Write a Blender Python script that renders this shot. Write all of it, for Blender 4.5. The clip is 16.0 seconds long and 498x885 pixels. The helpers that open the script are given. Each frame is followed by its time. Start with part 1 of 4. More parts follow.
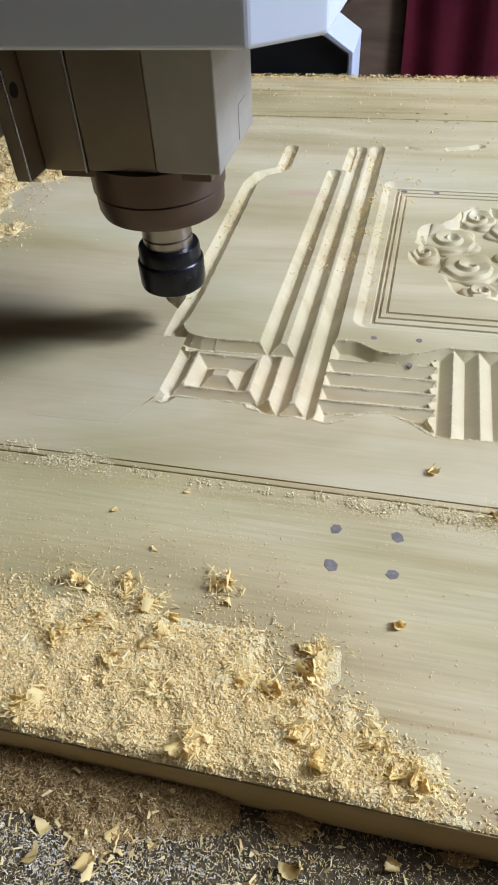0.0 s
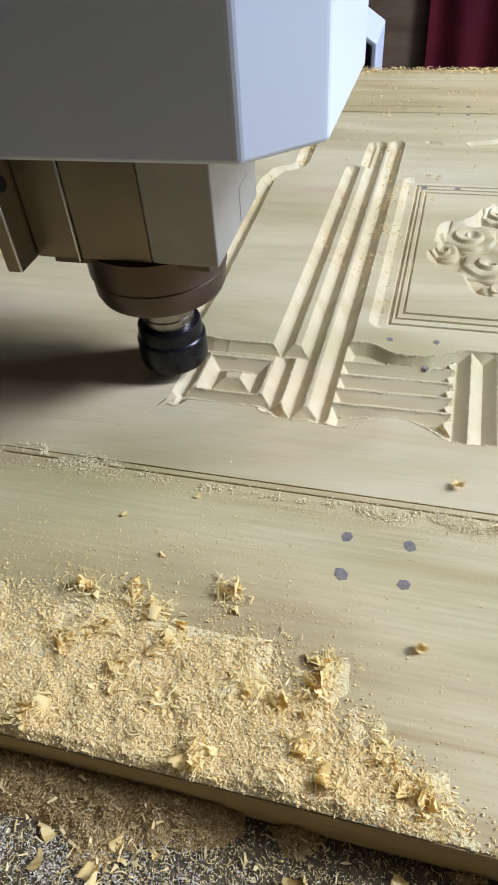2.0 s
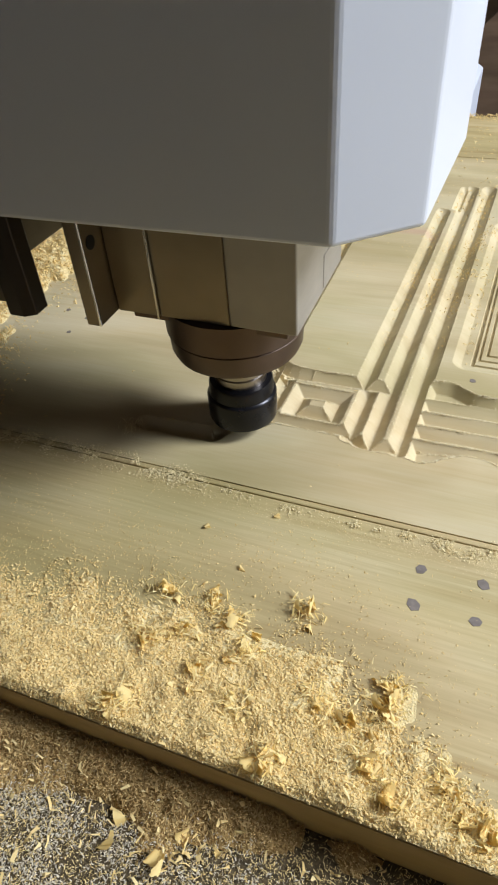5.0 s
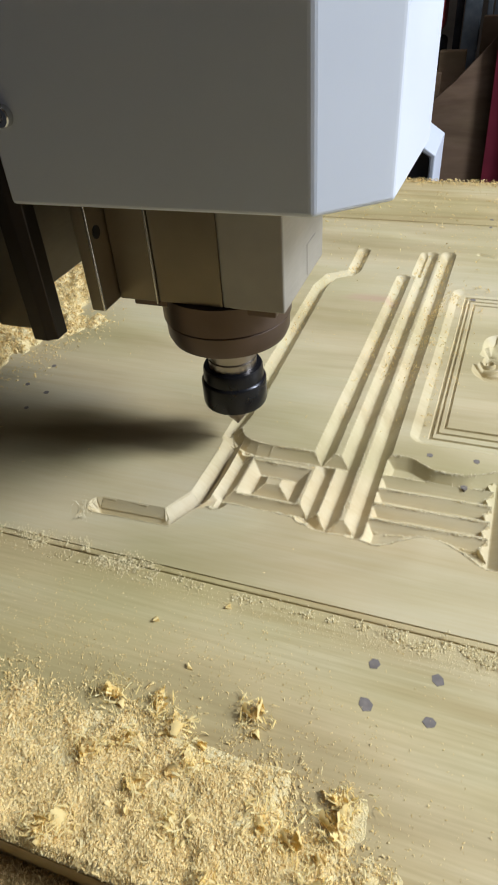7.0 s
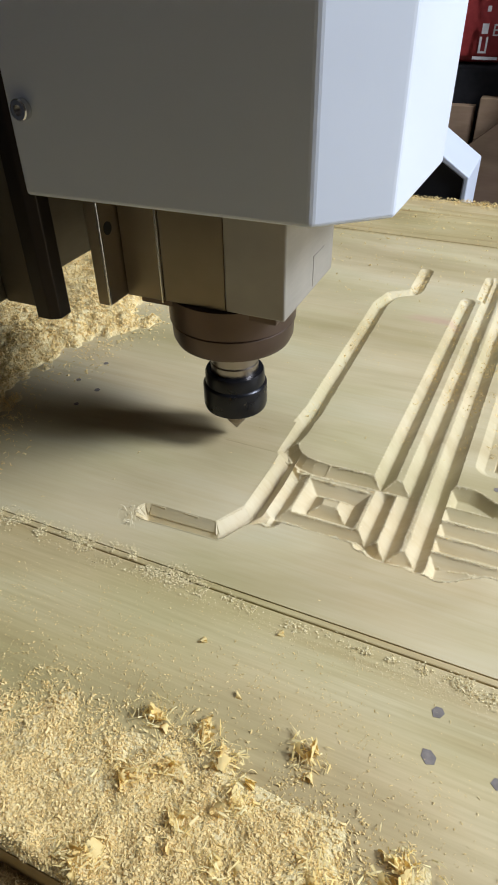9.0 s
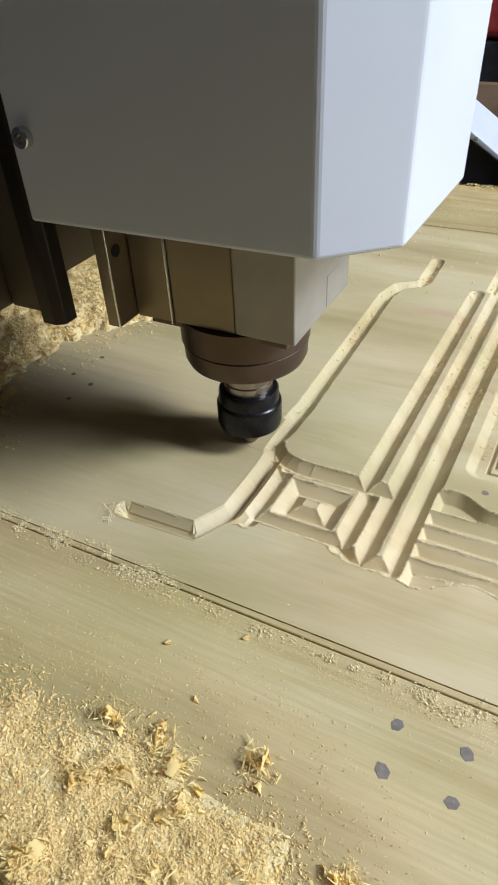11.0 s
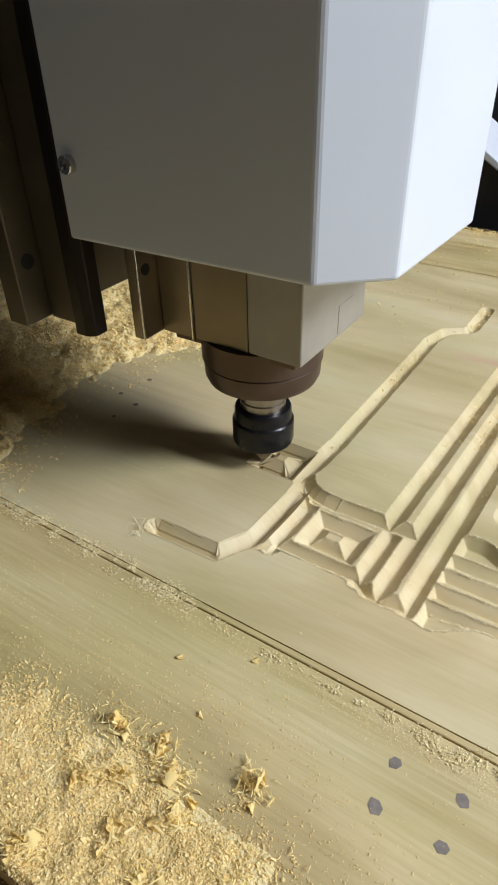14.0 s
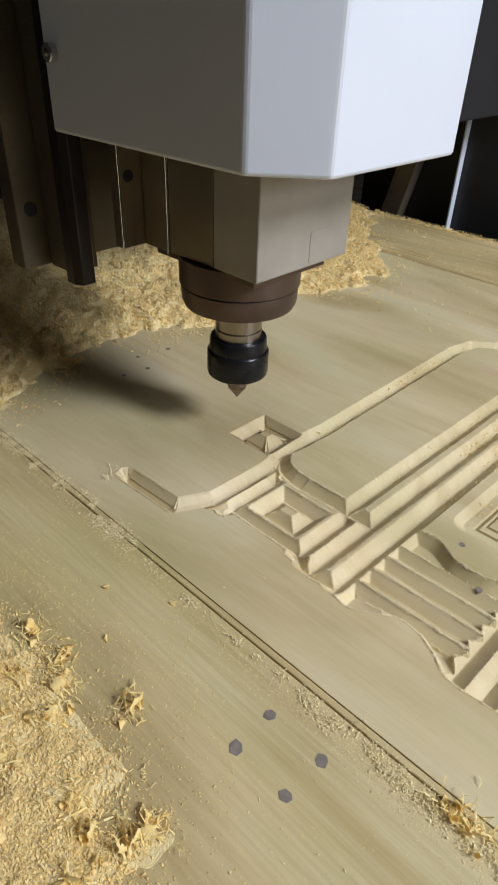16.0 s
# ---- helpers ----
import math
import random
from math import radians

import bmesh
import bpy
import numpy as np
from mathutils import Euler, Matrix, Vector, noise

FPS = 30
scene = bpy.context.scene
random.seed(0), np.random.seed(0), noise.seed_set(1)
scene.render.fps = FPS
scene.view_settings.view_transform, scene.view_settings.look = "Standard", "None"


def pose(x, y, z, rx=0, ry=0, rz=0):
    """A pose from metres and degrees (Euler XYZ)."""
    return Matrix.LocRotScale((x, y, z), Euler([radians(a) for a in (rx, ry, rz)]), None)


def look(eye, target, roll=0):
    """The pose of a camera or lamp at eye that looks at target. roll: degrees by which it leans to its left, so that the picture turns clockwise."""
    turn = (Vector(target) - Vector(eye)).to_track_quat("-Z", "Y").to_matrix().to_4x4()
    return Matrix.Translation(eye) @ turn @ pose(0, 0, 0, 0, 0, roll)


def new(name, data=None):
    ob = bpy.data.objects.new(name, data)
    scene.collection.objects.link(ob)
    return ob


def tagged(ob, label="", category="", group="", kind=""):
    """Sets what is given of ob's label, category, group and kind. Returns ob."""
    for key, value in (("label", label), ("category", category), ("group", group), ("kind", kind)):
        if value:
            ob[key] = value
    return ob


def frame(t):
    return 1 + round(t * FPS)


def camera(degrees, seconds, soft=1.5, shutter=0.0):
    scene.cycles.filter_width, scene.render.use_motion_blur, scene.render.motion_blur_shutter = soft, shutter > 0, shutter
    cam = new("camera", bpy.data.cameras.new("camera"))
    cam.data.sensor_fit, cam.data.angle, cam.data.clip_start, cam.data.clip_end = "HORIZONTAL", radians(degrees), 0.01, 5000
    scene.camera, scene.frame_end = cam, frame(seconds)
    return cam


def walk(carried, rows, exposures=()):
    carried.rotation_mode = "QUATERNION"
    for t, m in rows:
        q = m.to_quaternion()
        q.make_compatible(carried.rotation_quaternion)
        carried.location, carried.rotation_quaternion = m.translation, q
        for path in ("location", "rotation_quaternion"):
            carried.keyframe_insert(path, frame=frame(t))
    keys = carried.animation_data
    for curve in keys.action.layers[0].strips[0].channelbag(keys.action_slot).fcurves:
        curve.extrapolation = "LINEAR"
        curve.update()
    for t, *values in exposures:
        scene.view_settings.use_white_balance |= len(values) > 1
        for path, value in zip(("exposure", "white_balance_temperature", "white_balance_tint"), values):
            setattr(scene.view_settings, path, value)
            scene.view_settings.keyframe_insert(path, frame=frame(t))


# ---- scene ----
cam = camera(43.2, 16.0, soft=1.8, shutter=0.35)
PATH = [
    (0, (0.065, -0.289, 0.219), (-0.29, 1.092, -1.183), -3.4),
    (0.5, (0.065, -0.287, 0.22), (-0.313, 1.079, -1.191), -3.8),
    (1, (0.066, -0.286, 0.219), (-0.325, 1.07, -1.198), -4.1),
    (1.5, (0.069, -0.283, 0.221), (-0.328, 1.088, -1.181), -4.1),
    (2, (0.068, -0.282, 0.22), (-0.348, 1.071, -1.194), -4.9),
    (2.5, (0.067, -0.285, 0.216), (-0.397, 1.053, -1.196), -5.5),
    (3, (0.069, -0.287, 0.22), (-0.384, 1.056, -1.191), -5.0),
    (3.5, (0.062, -0.295, 0.222), (-0.489, 1.041, -1.16), -4.9),
    (3.7, (0.056, -0.297, 0.227), (-0.529, 1.034, -1.147), -4.7),
    (5.8, (0.065, -0.294, 0.232), (-0.54, 1.095, -1.073), -4.2),
    (6, (0.067, -0.291, 0.233), (-0.525, 1.116, -1.058), -4.1),
    (6.5, (0.072, -0.282, 0.236), (-0.496, 1.144, -1.046), -4.5),
    (7, (0.071, -0.273, 0.242), (-0.516, 1.178, -1.003), -4.5),
    (7.5, (0.068, -0.266, 0.249), (-0.53, 1.221, -0.948), -2.7),
    (8, (0.06, -0.26, 0.243), (-0.646, 1.157, -0.98), -2.0),
    (8.5, (0.052, -0.265, 0.238), (-0.674, 1.14, -0.987), -2.5),
    (9, (0.046, -0.268, 0.235), (-0.609, 1.179, -0.981), -1.0),
    (9.2, (0.057, -0.263, 0.233), (-0.65, 1.174, -0.965), -2.5),
    (11.3, (0.07, -0.248, 0.237), (-0.693, 1.115, -1.012), -3.2),
    (11.5, (0.07, -0.25, 0.236), (-0.711, 1.11, -1.006), -3.4),
    (12, (0.066, -0.25, 0.239), (-0.726, 1.091, -1.015), -3.8),
    (12.5, (0.066, -0.249, 0.237), (-0.732, 1.102, -1.003), -3.8),
    (13, (0.065, -0.25, 0.237), (-0.712, 1.122, -0.993), -2.9),
    (13.5, (0.075, -0.247, 0.242), (-0.715, 1.13, -0.975), -2.3),
    (14, (0.083, -0.252, 0.242), (-0.824, 1.099, -0.921), -1.4),
    (14.5, (0.102, -0.252, 0.239), (-0.901, 1.07, -0.877), -2.7),
    (15, (0.117, -0.249, 0.239), (-0.927, 1.05, -0.866), -1.9),
    (15.5, (0.142, -0.236, 0.231), (-0.979, 1.006, -0.864), 0.7),
    (16, (0.146, -0.233, 0.23), (-0.97, 0.975, -0.909), 2.3),
]
EXPOSURES = [(0, -0.03, 5550, 16), (2.3, 0.0, 5600, 16), (3, -0.14, 5800, 15), (3.5, -0.13, 6220, 13), (6, 0.05, 6420, 12), (7, -0.05, 6170, 11), (8, -0.12, 6220, 12), (9, -0.03, 6070, 12), (11.5, -0.04, 6270, 11), (12.5, -0.02, 6620, 10), (13.2, 0.05, 6270, 10), (14, -0.1, 6470, 11), (14.5, -0.17, 6620, 12), (15.2, -0.26, 6520, 14), (16, -0.38, 6470, 14)]
walk(cam, [(t, look(eye, target, roll)) for t, eye, target, roll in PATH], EXPOSURES)

# ---- world, light ----
world = bpy.data.worlds.new("world")
scene.world = world
world.use_nodes = True
wn = world.node_tree.nodes
sky = wn.new("ShaderNodeTexSky")
sky.sky_type, sky.sun_disc = "NISHITA", False
sky.sun_elevation, sky.sun_rotation = radians(40), radians(90)
world.node_tree.links.new(sky.outputs[0], wn["Background"].inputs[0])
wn["Background"].inputs[1].default_value = 0.1


def area_lamp(name, place, target, sx, sy, power, colour):
    data = bpy.data.lights.new(name, "AREA")
    data.shape, data.size, data.size_y = "RECTANGLE", sx, sy
    data.energy, data.color = power, colour
    ob = new(name, data)
    ob.matrix_world = look(place, target)
    return ob


# daylight of a window with two panes to the east, and two added fill lamps, overhead and behind the camera
area_lamp("window_daylight", (1.76, 0.40, 1.50), (0, 0.05, 0.0), 0.48, 0.60, 65, (0.88, 0.94, 1.0))
area_lamp("low_window_daylight", (1.76, 0.40, 0.74), (0, 0.05, 0.0), 0.48, 0.34, 12, (0.88, 0.94, 1.0))
# added overhead fill that lifts the dark groove slopes
area_lamp("overhead_fill", (0.90, 0.35, 2.47), (0.85, 0.34, 0.0), 0.90, 0.90, 17, (0.92, 0.96, 1.0))
# weak fill added behind the camera for the faces turned towards it
area_lamp("rear_fill", (0.6, -2.28, 1.2), (0, 0, 0.2), 0.7, 0.6, 0.5, (1.0, 0.94, 0.86))


# ---- materials ----
def material(name, rough=0.6, metal=0.0):
    m = bpy.data.materials.new(name)
    m.use_nodes = True
    b = m.node_tree.nodes["Principled BSDF"]
    b.inputs["Roughness"].default_value, b.inputs["Metallic"].default_value = rough, metal
    return m, m.node_tree, b


def noise_node(nt, vector, scale, detail=4.0, rough=0.55):
    n = nt.nodes.new("ShaderNodeTexNoise")
    n.inputs["Scale"].default_value, n.inputs["Detail"].default_value, n.inputs["Roughness"].default_value = scale, detail, rough
    nt.links.new(vector, n.inputs["Vector"])
    return n


def ramp_node(nt, fac, stops):
    r = nt.nodes.new("ShaderNodeValToRGB")
    while len(r.color_ramp.elements) < len(stops):
        r.color_ramp.elements.new(0.5)
    for e, (p, c) in zip(r.color_ramp.elements, stops):
        e.position, e.color = p, (*c, 1)
    nt.links.new(fac, r.inputs[0])
    return r


def mix_node(nt, fac, a, b, mode="MIX"):
    m = nt.nodes.new("ShaderNodeMix")
    m.data_type, m.blend_type = "RGBA", mode
    for socket, v in ((m.inputs[0], fac), (m.inputs[6], a), (m.inputs[7], b)):
        if isinstance(v, (int, float)):
            socket.default_value = v
        elif isinstance(v, tuple):
            socket.default_value = (*v, 1)
        else:
            nt.links.new(v, socket)
    return m.outputs[2]


def bump_node(nt, b, height, strength, distance):
    n = nt.nodes.new("ShaderNodeBump")
    n.inputs["Strength"].default_value, n.inputs["Distance"].default_value = strength, distance
    nt.links.new(height, n.inputs["Height"])
    nt.links.new(n.outputs[0], b.inputs["Normal"])


def position(nt, stretch=(1, 1, 1), world_space=True):
    if world_space:
        src = nt.nodes.new("ShaderNodeNewGeometry").outputs["Position"]
    else:
        src = nt.nodes.new("ShaderNodeTexCoord").outputs["Object"]
    mp = nt.nodes.new("ShaderNodeMapping")
    mp.inputs["Scale"].default_value = stretch
    nt.links.new(src, mp.inputs["Vector"])
    return mp.outputs[0]


def wood_material(name, a, b, c, axis="x", rough=0.55, stain=None, grain_low=0.93, streak_low=(0.94, 0.91, 0.85)):
    m, nt, bs = material(name, rough)
    st = (2.0, 7, 8) if axis == "x" else (8, 1.3, 8)
    fine = (14, 330, 120) if axis == "x" else (260, 9, 120)
    big = noise_node(nt, position(nt, st), 1.15, 4, 0.5)
    big.inputs["Distortion"].default_value = 1.7
    col = ramp_node(nt, big.outputs[0], ((0.33, a), (0.5, b), (0.66, c)))
    grain = noise_node(nt, position(nt, fine), 1.6, 3, 0.6)
    gr = ramp_node(nt, grain.outputs[0], ((0.3, (grain_low, grain_low - 0.02, grain_low - 0.06)), (0.62, (1, 1, 1))))
    patch = noise_node(nt, position(nt, (3, 8, 8)), 1.6, 4)
    pr = ramp_node(nt, patch.outputs[0], ((0.33, (0.80, 0.79, 0.69)), (0.64, (1.0, 0.98, 0.95))))
    c1 = mix_node(nt, 1.0, col.outputs[0], gr.outputs[0], "MULTIPLY")
    c2 = mix_node(nt, 1.0, c1, pr.outputs[0], "MULTIPLY")
    streak = noise_node(nt, position(nt, (2.2, 62, 20) if axis == "x" else (62, 2.2, 20)), 1.5, 5, 0.62)
    streak.inputs["Distortion"].default_value = 0.5
    where = noise_node(nt, position(nt, (1.6, 4.5, 5)), 2.1, 2)
    sr = ramp_node(nt, streak.outputs[0], ((0.40, streak_low), (0.55, (1, 1, 1))))
    wr = ramp_node(nt, where.outputs[0], ((0.44, (0.08, 0.08, 0.08)), (0.66, (1, 1, 1))))
    c2 = mix_node(nt, 1.0, c2, mix_node(nt, wr.outputs[0], (1.0, 1.0, 1.0), sr.outputs[0]), "MULTIPLY")
    tint = noise_node(nt, position(nt, (4, 9, 8)), 1.3, 3)
    tr = ramp_node(nt, tint.outputs[0], ((0.36, (0.965, 0.99, 0.94)), (0.52, (1, 1, 1)), (0.68, (1.0, 0.975, 0.94))))
    c2 = mix_node(nt, 1.0, c2, tr.outputs[0], "MULTIPLY")
    if stain:
        # a pinkish heartwood streak across the grain
        mp = position(nt, (16, 60, 0))
        sub = nt.nodes.new("ShaderNodeVectorMath")
        sub.operation, sub.inputs[1].default_value = "DISTANCE", (stain[0] * 16, stain[1] * 60, 0)
        nt.links.new(mp, sub.inputs[0])
        wob = nt.nodes.new("ShaderNodeMath")
        wob.operation, wob.inputs[1].default_value = "MULTIPLY_ADD", 0.9
        nt.links.new(noise_node(nt, position(nt, (30, 90, 1)), 1.0, 3).outputs[0], wob.inputs[0])
        nt.links.new(sub.outputs["Value"], wob.inputs[2])
        mask = ramp_node(nt, wob.outputs[0], ((0.45, (0.75, 0.75, 0.75)), (1.0, (0, 0, 0))))
        c2 = mix_node(nt, mask.outputs[0], c2, (0.56, 0.36, 0.25))
    nt.links.new(c2, bs.inputs["Base Color"])
    bump_node(nt, bs, grain.outputs[0], 0.12, 0.0006)
    return m


def speckled(name, a, b, scale, rough=0.8, bump=0.4, dist=0.001, metal=0.0, detail=5):
    m, nt, bs = material(name, rough, metal)
    n = noise_node(nt, position(nt), scale, detail, 0.6)
    n2 = noise_node(nt, position(nt), scale * 0.13, 3)
    r = ramp_node(nt, n.outputs[0], ((0.32, a), (0.68, b)))
    r2 = ramp_node(nt, n2.outputs[0], ((0.3, (0.82, 0.82, 0.82)), (0.7, (1.0, 1.0, 1.0))))
    nt.links.new(mix_node(nt, 1.0, r.outputs[0], r2.outputs[0], "MULTIPLY"), bs.inputs["Base Color"])
    if bump:
        bump_node(nt, bs, n.outputs[0], bump, dist)
    return m


def piece_material(name, a, b, thin=0.0, rough=0.7):
    """A colour that varies from one small piece of the mesh to the next; thin flakes let light through."""
    m, nt, bs = material(name, rough)
    g = nt.nodes.new("ShaderNodeNewGeometry")
    bs.inputs["Specular IOR Level"].default_value = 0.12
    r = ramp_node(nt, g.outputs["Random Per Island"], ((0.0, a), (1.0, b)))
    nt.links.new(r.outputs[0], bs.inputs["Base Color"])
    if thin:
        glow = nt.nodes.new("ShaderNodeBsdfTranslucent")
        both = nt.nodes.new("ShaderNodeMixShader")
        both.inputs[0].default_value = thin
        nt.links.new(r.outputs[0], glow.inputs["Color"])
        nt.links.new(bs.outputs[0], both.inputs[1])
        nt.links.new(glow.outputs[0], both.inputs[2])
        end = [n for n in nt.nodes if n.type == "OUTPUT_MATERIAL"][0]
        nt.links.new(both.outputs[0], end.inputs["Surface"])
    return m


def metal_material(name, colour, rough, metal, scale=60, stretch=(1, 1, 12), var=0.25):
    m, nt, bs = material(name, rough, metal)
    n = noise_node(nt, position(nt, stretch, False), scale, 4)
    n2 = noise_node(nt, position(nt, (1, 1, 1), False), scale * 0.25, 4)
    lo = tuple(v * (1 - var) for v in colour)
    r = ramp_node(nt, n2.outputs[0], ((0.35, lo), (0.65, colour)))
    nt.links.new(r.outputs[0], bs.inputs["Base Color"])
    rr = nt.nodes.new("ShaderNodeMapRange")
    rr.inputs["To Min"].default_value, rr.inputs["To Max"].default_value = rough * 0.8, min(1, rough * 1.25)
    nt.links.new(n.outputs[0], rr.inputs["Value"])
    nt.links.new(rr.outputs[0], bs.inputs["Roughness"])
    bump_node(nt, bs, n.outputs[0], 0.05, 0.0004)
    return m


POPLAR = wood_material("pale_poplar", (0.535, 0.435, 0.25), (0.685, 0.587, 0.375), (0.712, 0.638, 0.45), stain=(0.0, 0.222), grain_low=0.965)
POPLAR_RAIL = wood_material("pale_poplar_rail", (0.51, 0.41, 0.215), (0.65, 0.53, 0.295), (0.70, 0.60, 0.37), grain_low=0.88, streak_low=(0.70, 0.58, 0.40))
# side grain browned to stand for warm light bounced off the bed
EDGE_BOUNCE_TINT = wood_material("side_grain_bounce_tint", (0.50, 0.34, 0.15), (0.63, 0.46, 0.22), (0.67, 0.51, 0.27), grain_low=0.88)
PLUG = speckled("dark_filler", (0.18, 0.15, 0.13), (0.27, 0.23, 0.20), 300, 0.6, 0.2, 0.0004)
SAWDUST = speckled("sawdust", (0.82, 0.64, 0.29), (0.93, 0.79, 0.45), 900, 0.95, 0.8, 0.0015)
CHIPS = piece_material("wood_chips", (0.88, 0.66, 0.275), (0.95, 0.785, 0.41), 0.18)
PALE_CHIPS = piece_material("pale_fine_chips", (0.80, 0.67, 0.37), (0.91, 0.81, 0.51), 0.1)
FIBRE = piece_material("pale_torn_fibre", (0.84, 0.74, 0.48), (0.92, 0.84, 0.61), 0.12)
PALE_DUST = piece_material("grey_white_dust", (0.50, 0.43, 0.30), (0.80, 0.74, 0.60))
SHAVING = piece_material("curled_shaving", (0.95, 0.73, 0.28), (0.97, 0.86, 0.48), 0.3)
OLD_DUST = speckled("old_sawdust", (0.34, 0.21, 0.07), (0.53, 0.36, 0.14), 600, 0.95, 1.0, 0.002)
OLD_CHIPS = piece_material("old_brown_chips", (0.44, 0.29, 0.11), (0.66, 0.48, 0.22), 0.2)
BED = speckled("dusty_bed_board", (0.05, 0.036, 0.017), (0.17, 0.125, 0.062), 380, 0.95, 0.8, 0.002)
WHITE_STEEL = metal_material("white_enamelled_steel", (0.65, 0.69, 0.77), 0.45, 0.0, 25, (1, 1, 1), 0.05)
ALU = metal_material("brushed_aluminium", (0.30, 0.25, 0.18), 0.36, 0.75)
ALU_PALE = metal_material("pale_spindle_housing", (0.44, 0.41, 0.36), 0.45, 0.3)
BRONZE = metal_material("heat_browned_steel", (0.135, 0.095, 0.075), 0.40, 0.7, 90, (1, 1, 1))
NECK = metal_material("bare_steel", (0.42, 0.38, 0.35), 0.3, 1.0)
BLACK_STEEL = metal_material("black_oxide_steel", (0.022, 0.022, 0.026), 0.28, 0.6, 50, (1, 1, 1))
CARBIDE = metal_material("carbide", (0.30, 0.25, 0.2), 0.35, 0.9)
RAIL_BLACK = metal_material("oiled_black_rail", (0.03, 0.022, 0.018), 0.35, 0.5)
DARK_STEEL = metal_material("dark_painted_steel", (0.022, 0.022, 0.024), 0.5, 0.1, 20, (1, 1, 1))
PLATE_STEEL = metal_material("dull_steel_plate", (0.15, 0.125, 0.09), 0.45, 0.6)
CHROME = metal_material("chrome", (0.7, 0.7, 0.7), 0.18, 1.0)


# ---- mesh helpers ----
def link_mesh(name, bm, mat, parent=None, label="", smooth=False):
    me = bpy.data.meshes.new(name)
    bm.to_mesh(me)
    bm.free()
    if smooth:
        for p in me.polygons:
            p.use_smooth = True
        me.set_sharp_from_angle(angle=radians(32))
    me.materials.append(mat)
    ob = new(name, me)
    if parent is not None:
        ob.parent = parent
    if label:
        ob["label"] = label
    return ob


def part(name, bm, mat, parent, label="", smooth=False):
    return link_mesh(name, bm, mat, parent, label, smooth)


def box(x0, x1, y0, y1, z0, z1, bevel=0.0, bm=None, segments=2):
    bm = bm or bmesh.new()
    got = bmesh.ops.create_cube(bm, size=1)["verts"]
    for v in got:
        v.co = Vector(((x0 + x1) / 2 + v.co.x * (x1 - x0), (y0 + y1) / 2 + v.co.y * (y1 - y0), (z0 + z1) / 2 + v.co.z * (z1 - z0)))
    if bevel:
        edges = list({e for v in got for e in v.link_edges})
        bmesh.ops.bevel(bm, geom=edges, offset=bevel, segments=segments, affect="EDGES", profile=0.5)
    return bm


def lathe(profile, steps=64, bm=None, centre=(0, 0)):
    """A turned solid from (radius, height) pairs, closed at both ends."""
    bm = bm or bmesh.new()
    rings = []
    for r, z in profile:
        rings.append([bm.verts.new((centre[0] + r * math.cos(2 * math.pi * k / steps), centre[1] + r * math.sin(2 * math.pi * k / steps), z)) for k in range(steps)])
    for a, b in zip(rings, rings[1:]):
        for k in range(steps):
            bm.faces.new((a[k], a[(k + 1) % steps], b[(k + 1) % steps], b[k]))
    bm.faces.new(rings[0][::-1])
    bm.faces.new(rings[-1])
    bmesh.ops.recalc_face_normals(bm, faces=bm.faces)
    return bm


def prism(outline, z0, z1, bevel=0.0):
    bm = bmesh.new()
    lo = [bm.verts.new((x, y, z0)) for x, y in outline]
    hi = [bm.verts.new((x, y, z1)) for x, y in outline]
    n = len(outline)
    for k in range(n):
        bm.faces.new((lo[k], lo[(k + 1) % n], hi[(k + 1) % n], hi[k]))
    bm.faces.new(lo[::-1])
    bm.faces.new(hi)
    bmesh.ops.recalc_face_normals(bm, faces=bm.faces)
    if bevel:
        bmesh.ops.bevel(bm, geom=list(bm.edges), offset=bevel, segments=3, affect="EDGES", profile=0.5)
    return bm


def grid_mesh(name, xs, ys, z, mat, keep=None, smooth=False, shear=0.0):
    """A sheet over the grid xs, ys with heights z[j, i]; keep marks the cells to draw."""
    nx, ny = len(xs), len(ys)
    gx, gy = np.meshgrid(xs, ys)
    co = np.stack((gx + shear * gy, gy, z), -1).reshape(-1, 3)
    idx = np.arange(nx * ny).reshape(ny, nx)
    quads = np.stack((idx[:-1, :-1], idx[:-1, 1:], idx[1:, 1:], idx[1:, :-1]), -1).reshape(-1, 4)
    if keep is not None:
        quads = quads[keep.reshape(-1)]
        used = np.unique(quads)
        remap = np.zeros(len(co), int)
        remap[used] = np.arange(len(used))
        co, quads = co[used], remap[quads]
    me = bpy.data.meshes.new(name)
    me.vertices.add(len(co))
    me.vertices.foreach_set("co", co.astype(np.float32).ravel())
    me.loops.add(len(quads) * 4)
    me.loops.foreach_set("vertex_index", quads.astype(np.int32).ravel())
    me.polygons.add(len(quads))
    me.polygons.foreach_set("loop_start", np.arange(0, len(quads) * 4, 4, dtype=np.int32))
    me.update(calc_edges=True)
    me.polygons.foreach_set("use_smooth", np.full(len(quads), smooth))
    me.materials.append(mat)
    return me


def empty(name, label, category, m=None, group=""):
    ob = new(name)
    ob.empty_display_size = 0.05
    if m is not None:
        ob.matrix_world = m
    return tagged(ob, label, category, group)


# ---- the carved relief ----
W = 0.0062          # half width of a V groove
BOARD_Z = -0.026    # the door blank is 26 mm thick


def seg_dist(x, y, a, b):
    (ax, ay), (bx, by) = a, b
    dx, dy = bx - ax, by - ay
    t = np.clip(((x - ax) * dx + (y - ay) * dy) / (dx * dx + dy * dy), 0, 1)
    return np.hypot(x - ax - t * dx, y - ay - t * dy)


def line_dist(x, y, pts):
    return np.minimum.reduce([seg_dist(x, y, a, b) for a, b in zip(pts, pts[1:])])


def vee(x, y, pts, half=W, slope=0.98):
    return np.minimum(0, (line_dist(x, y, pts) - half) * slope)


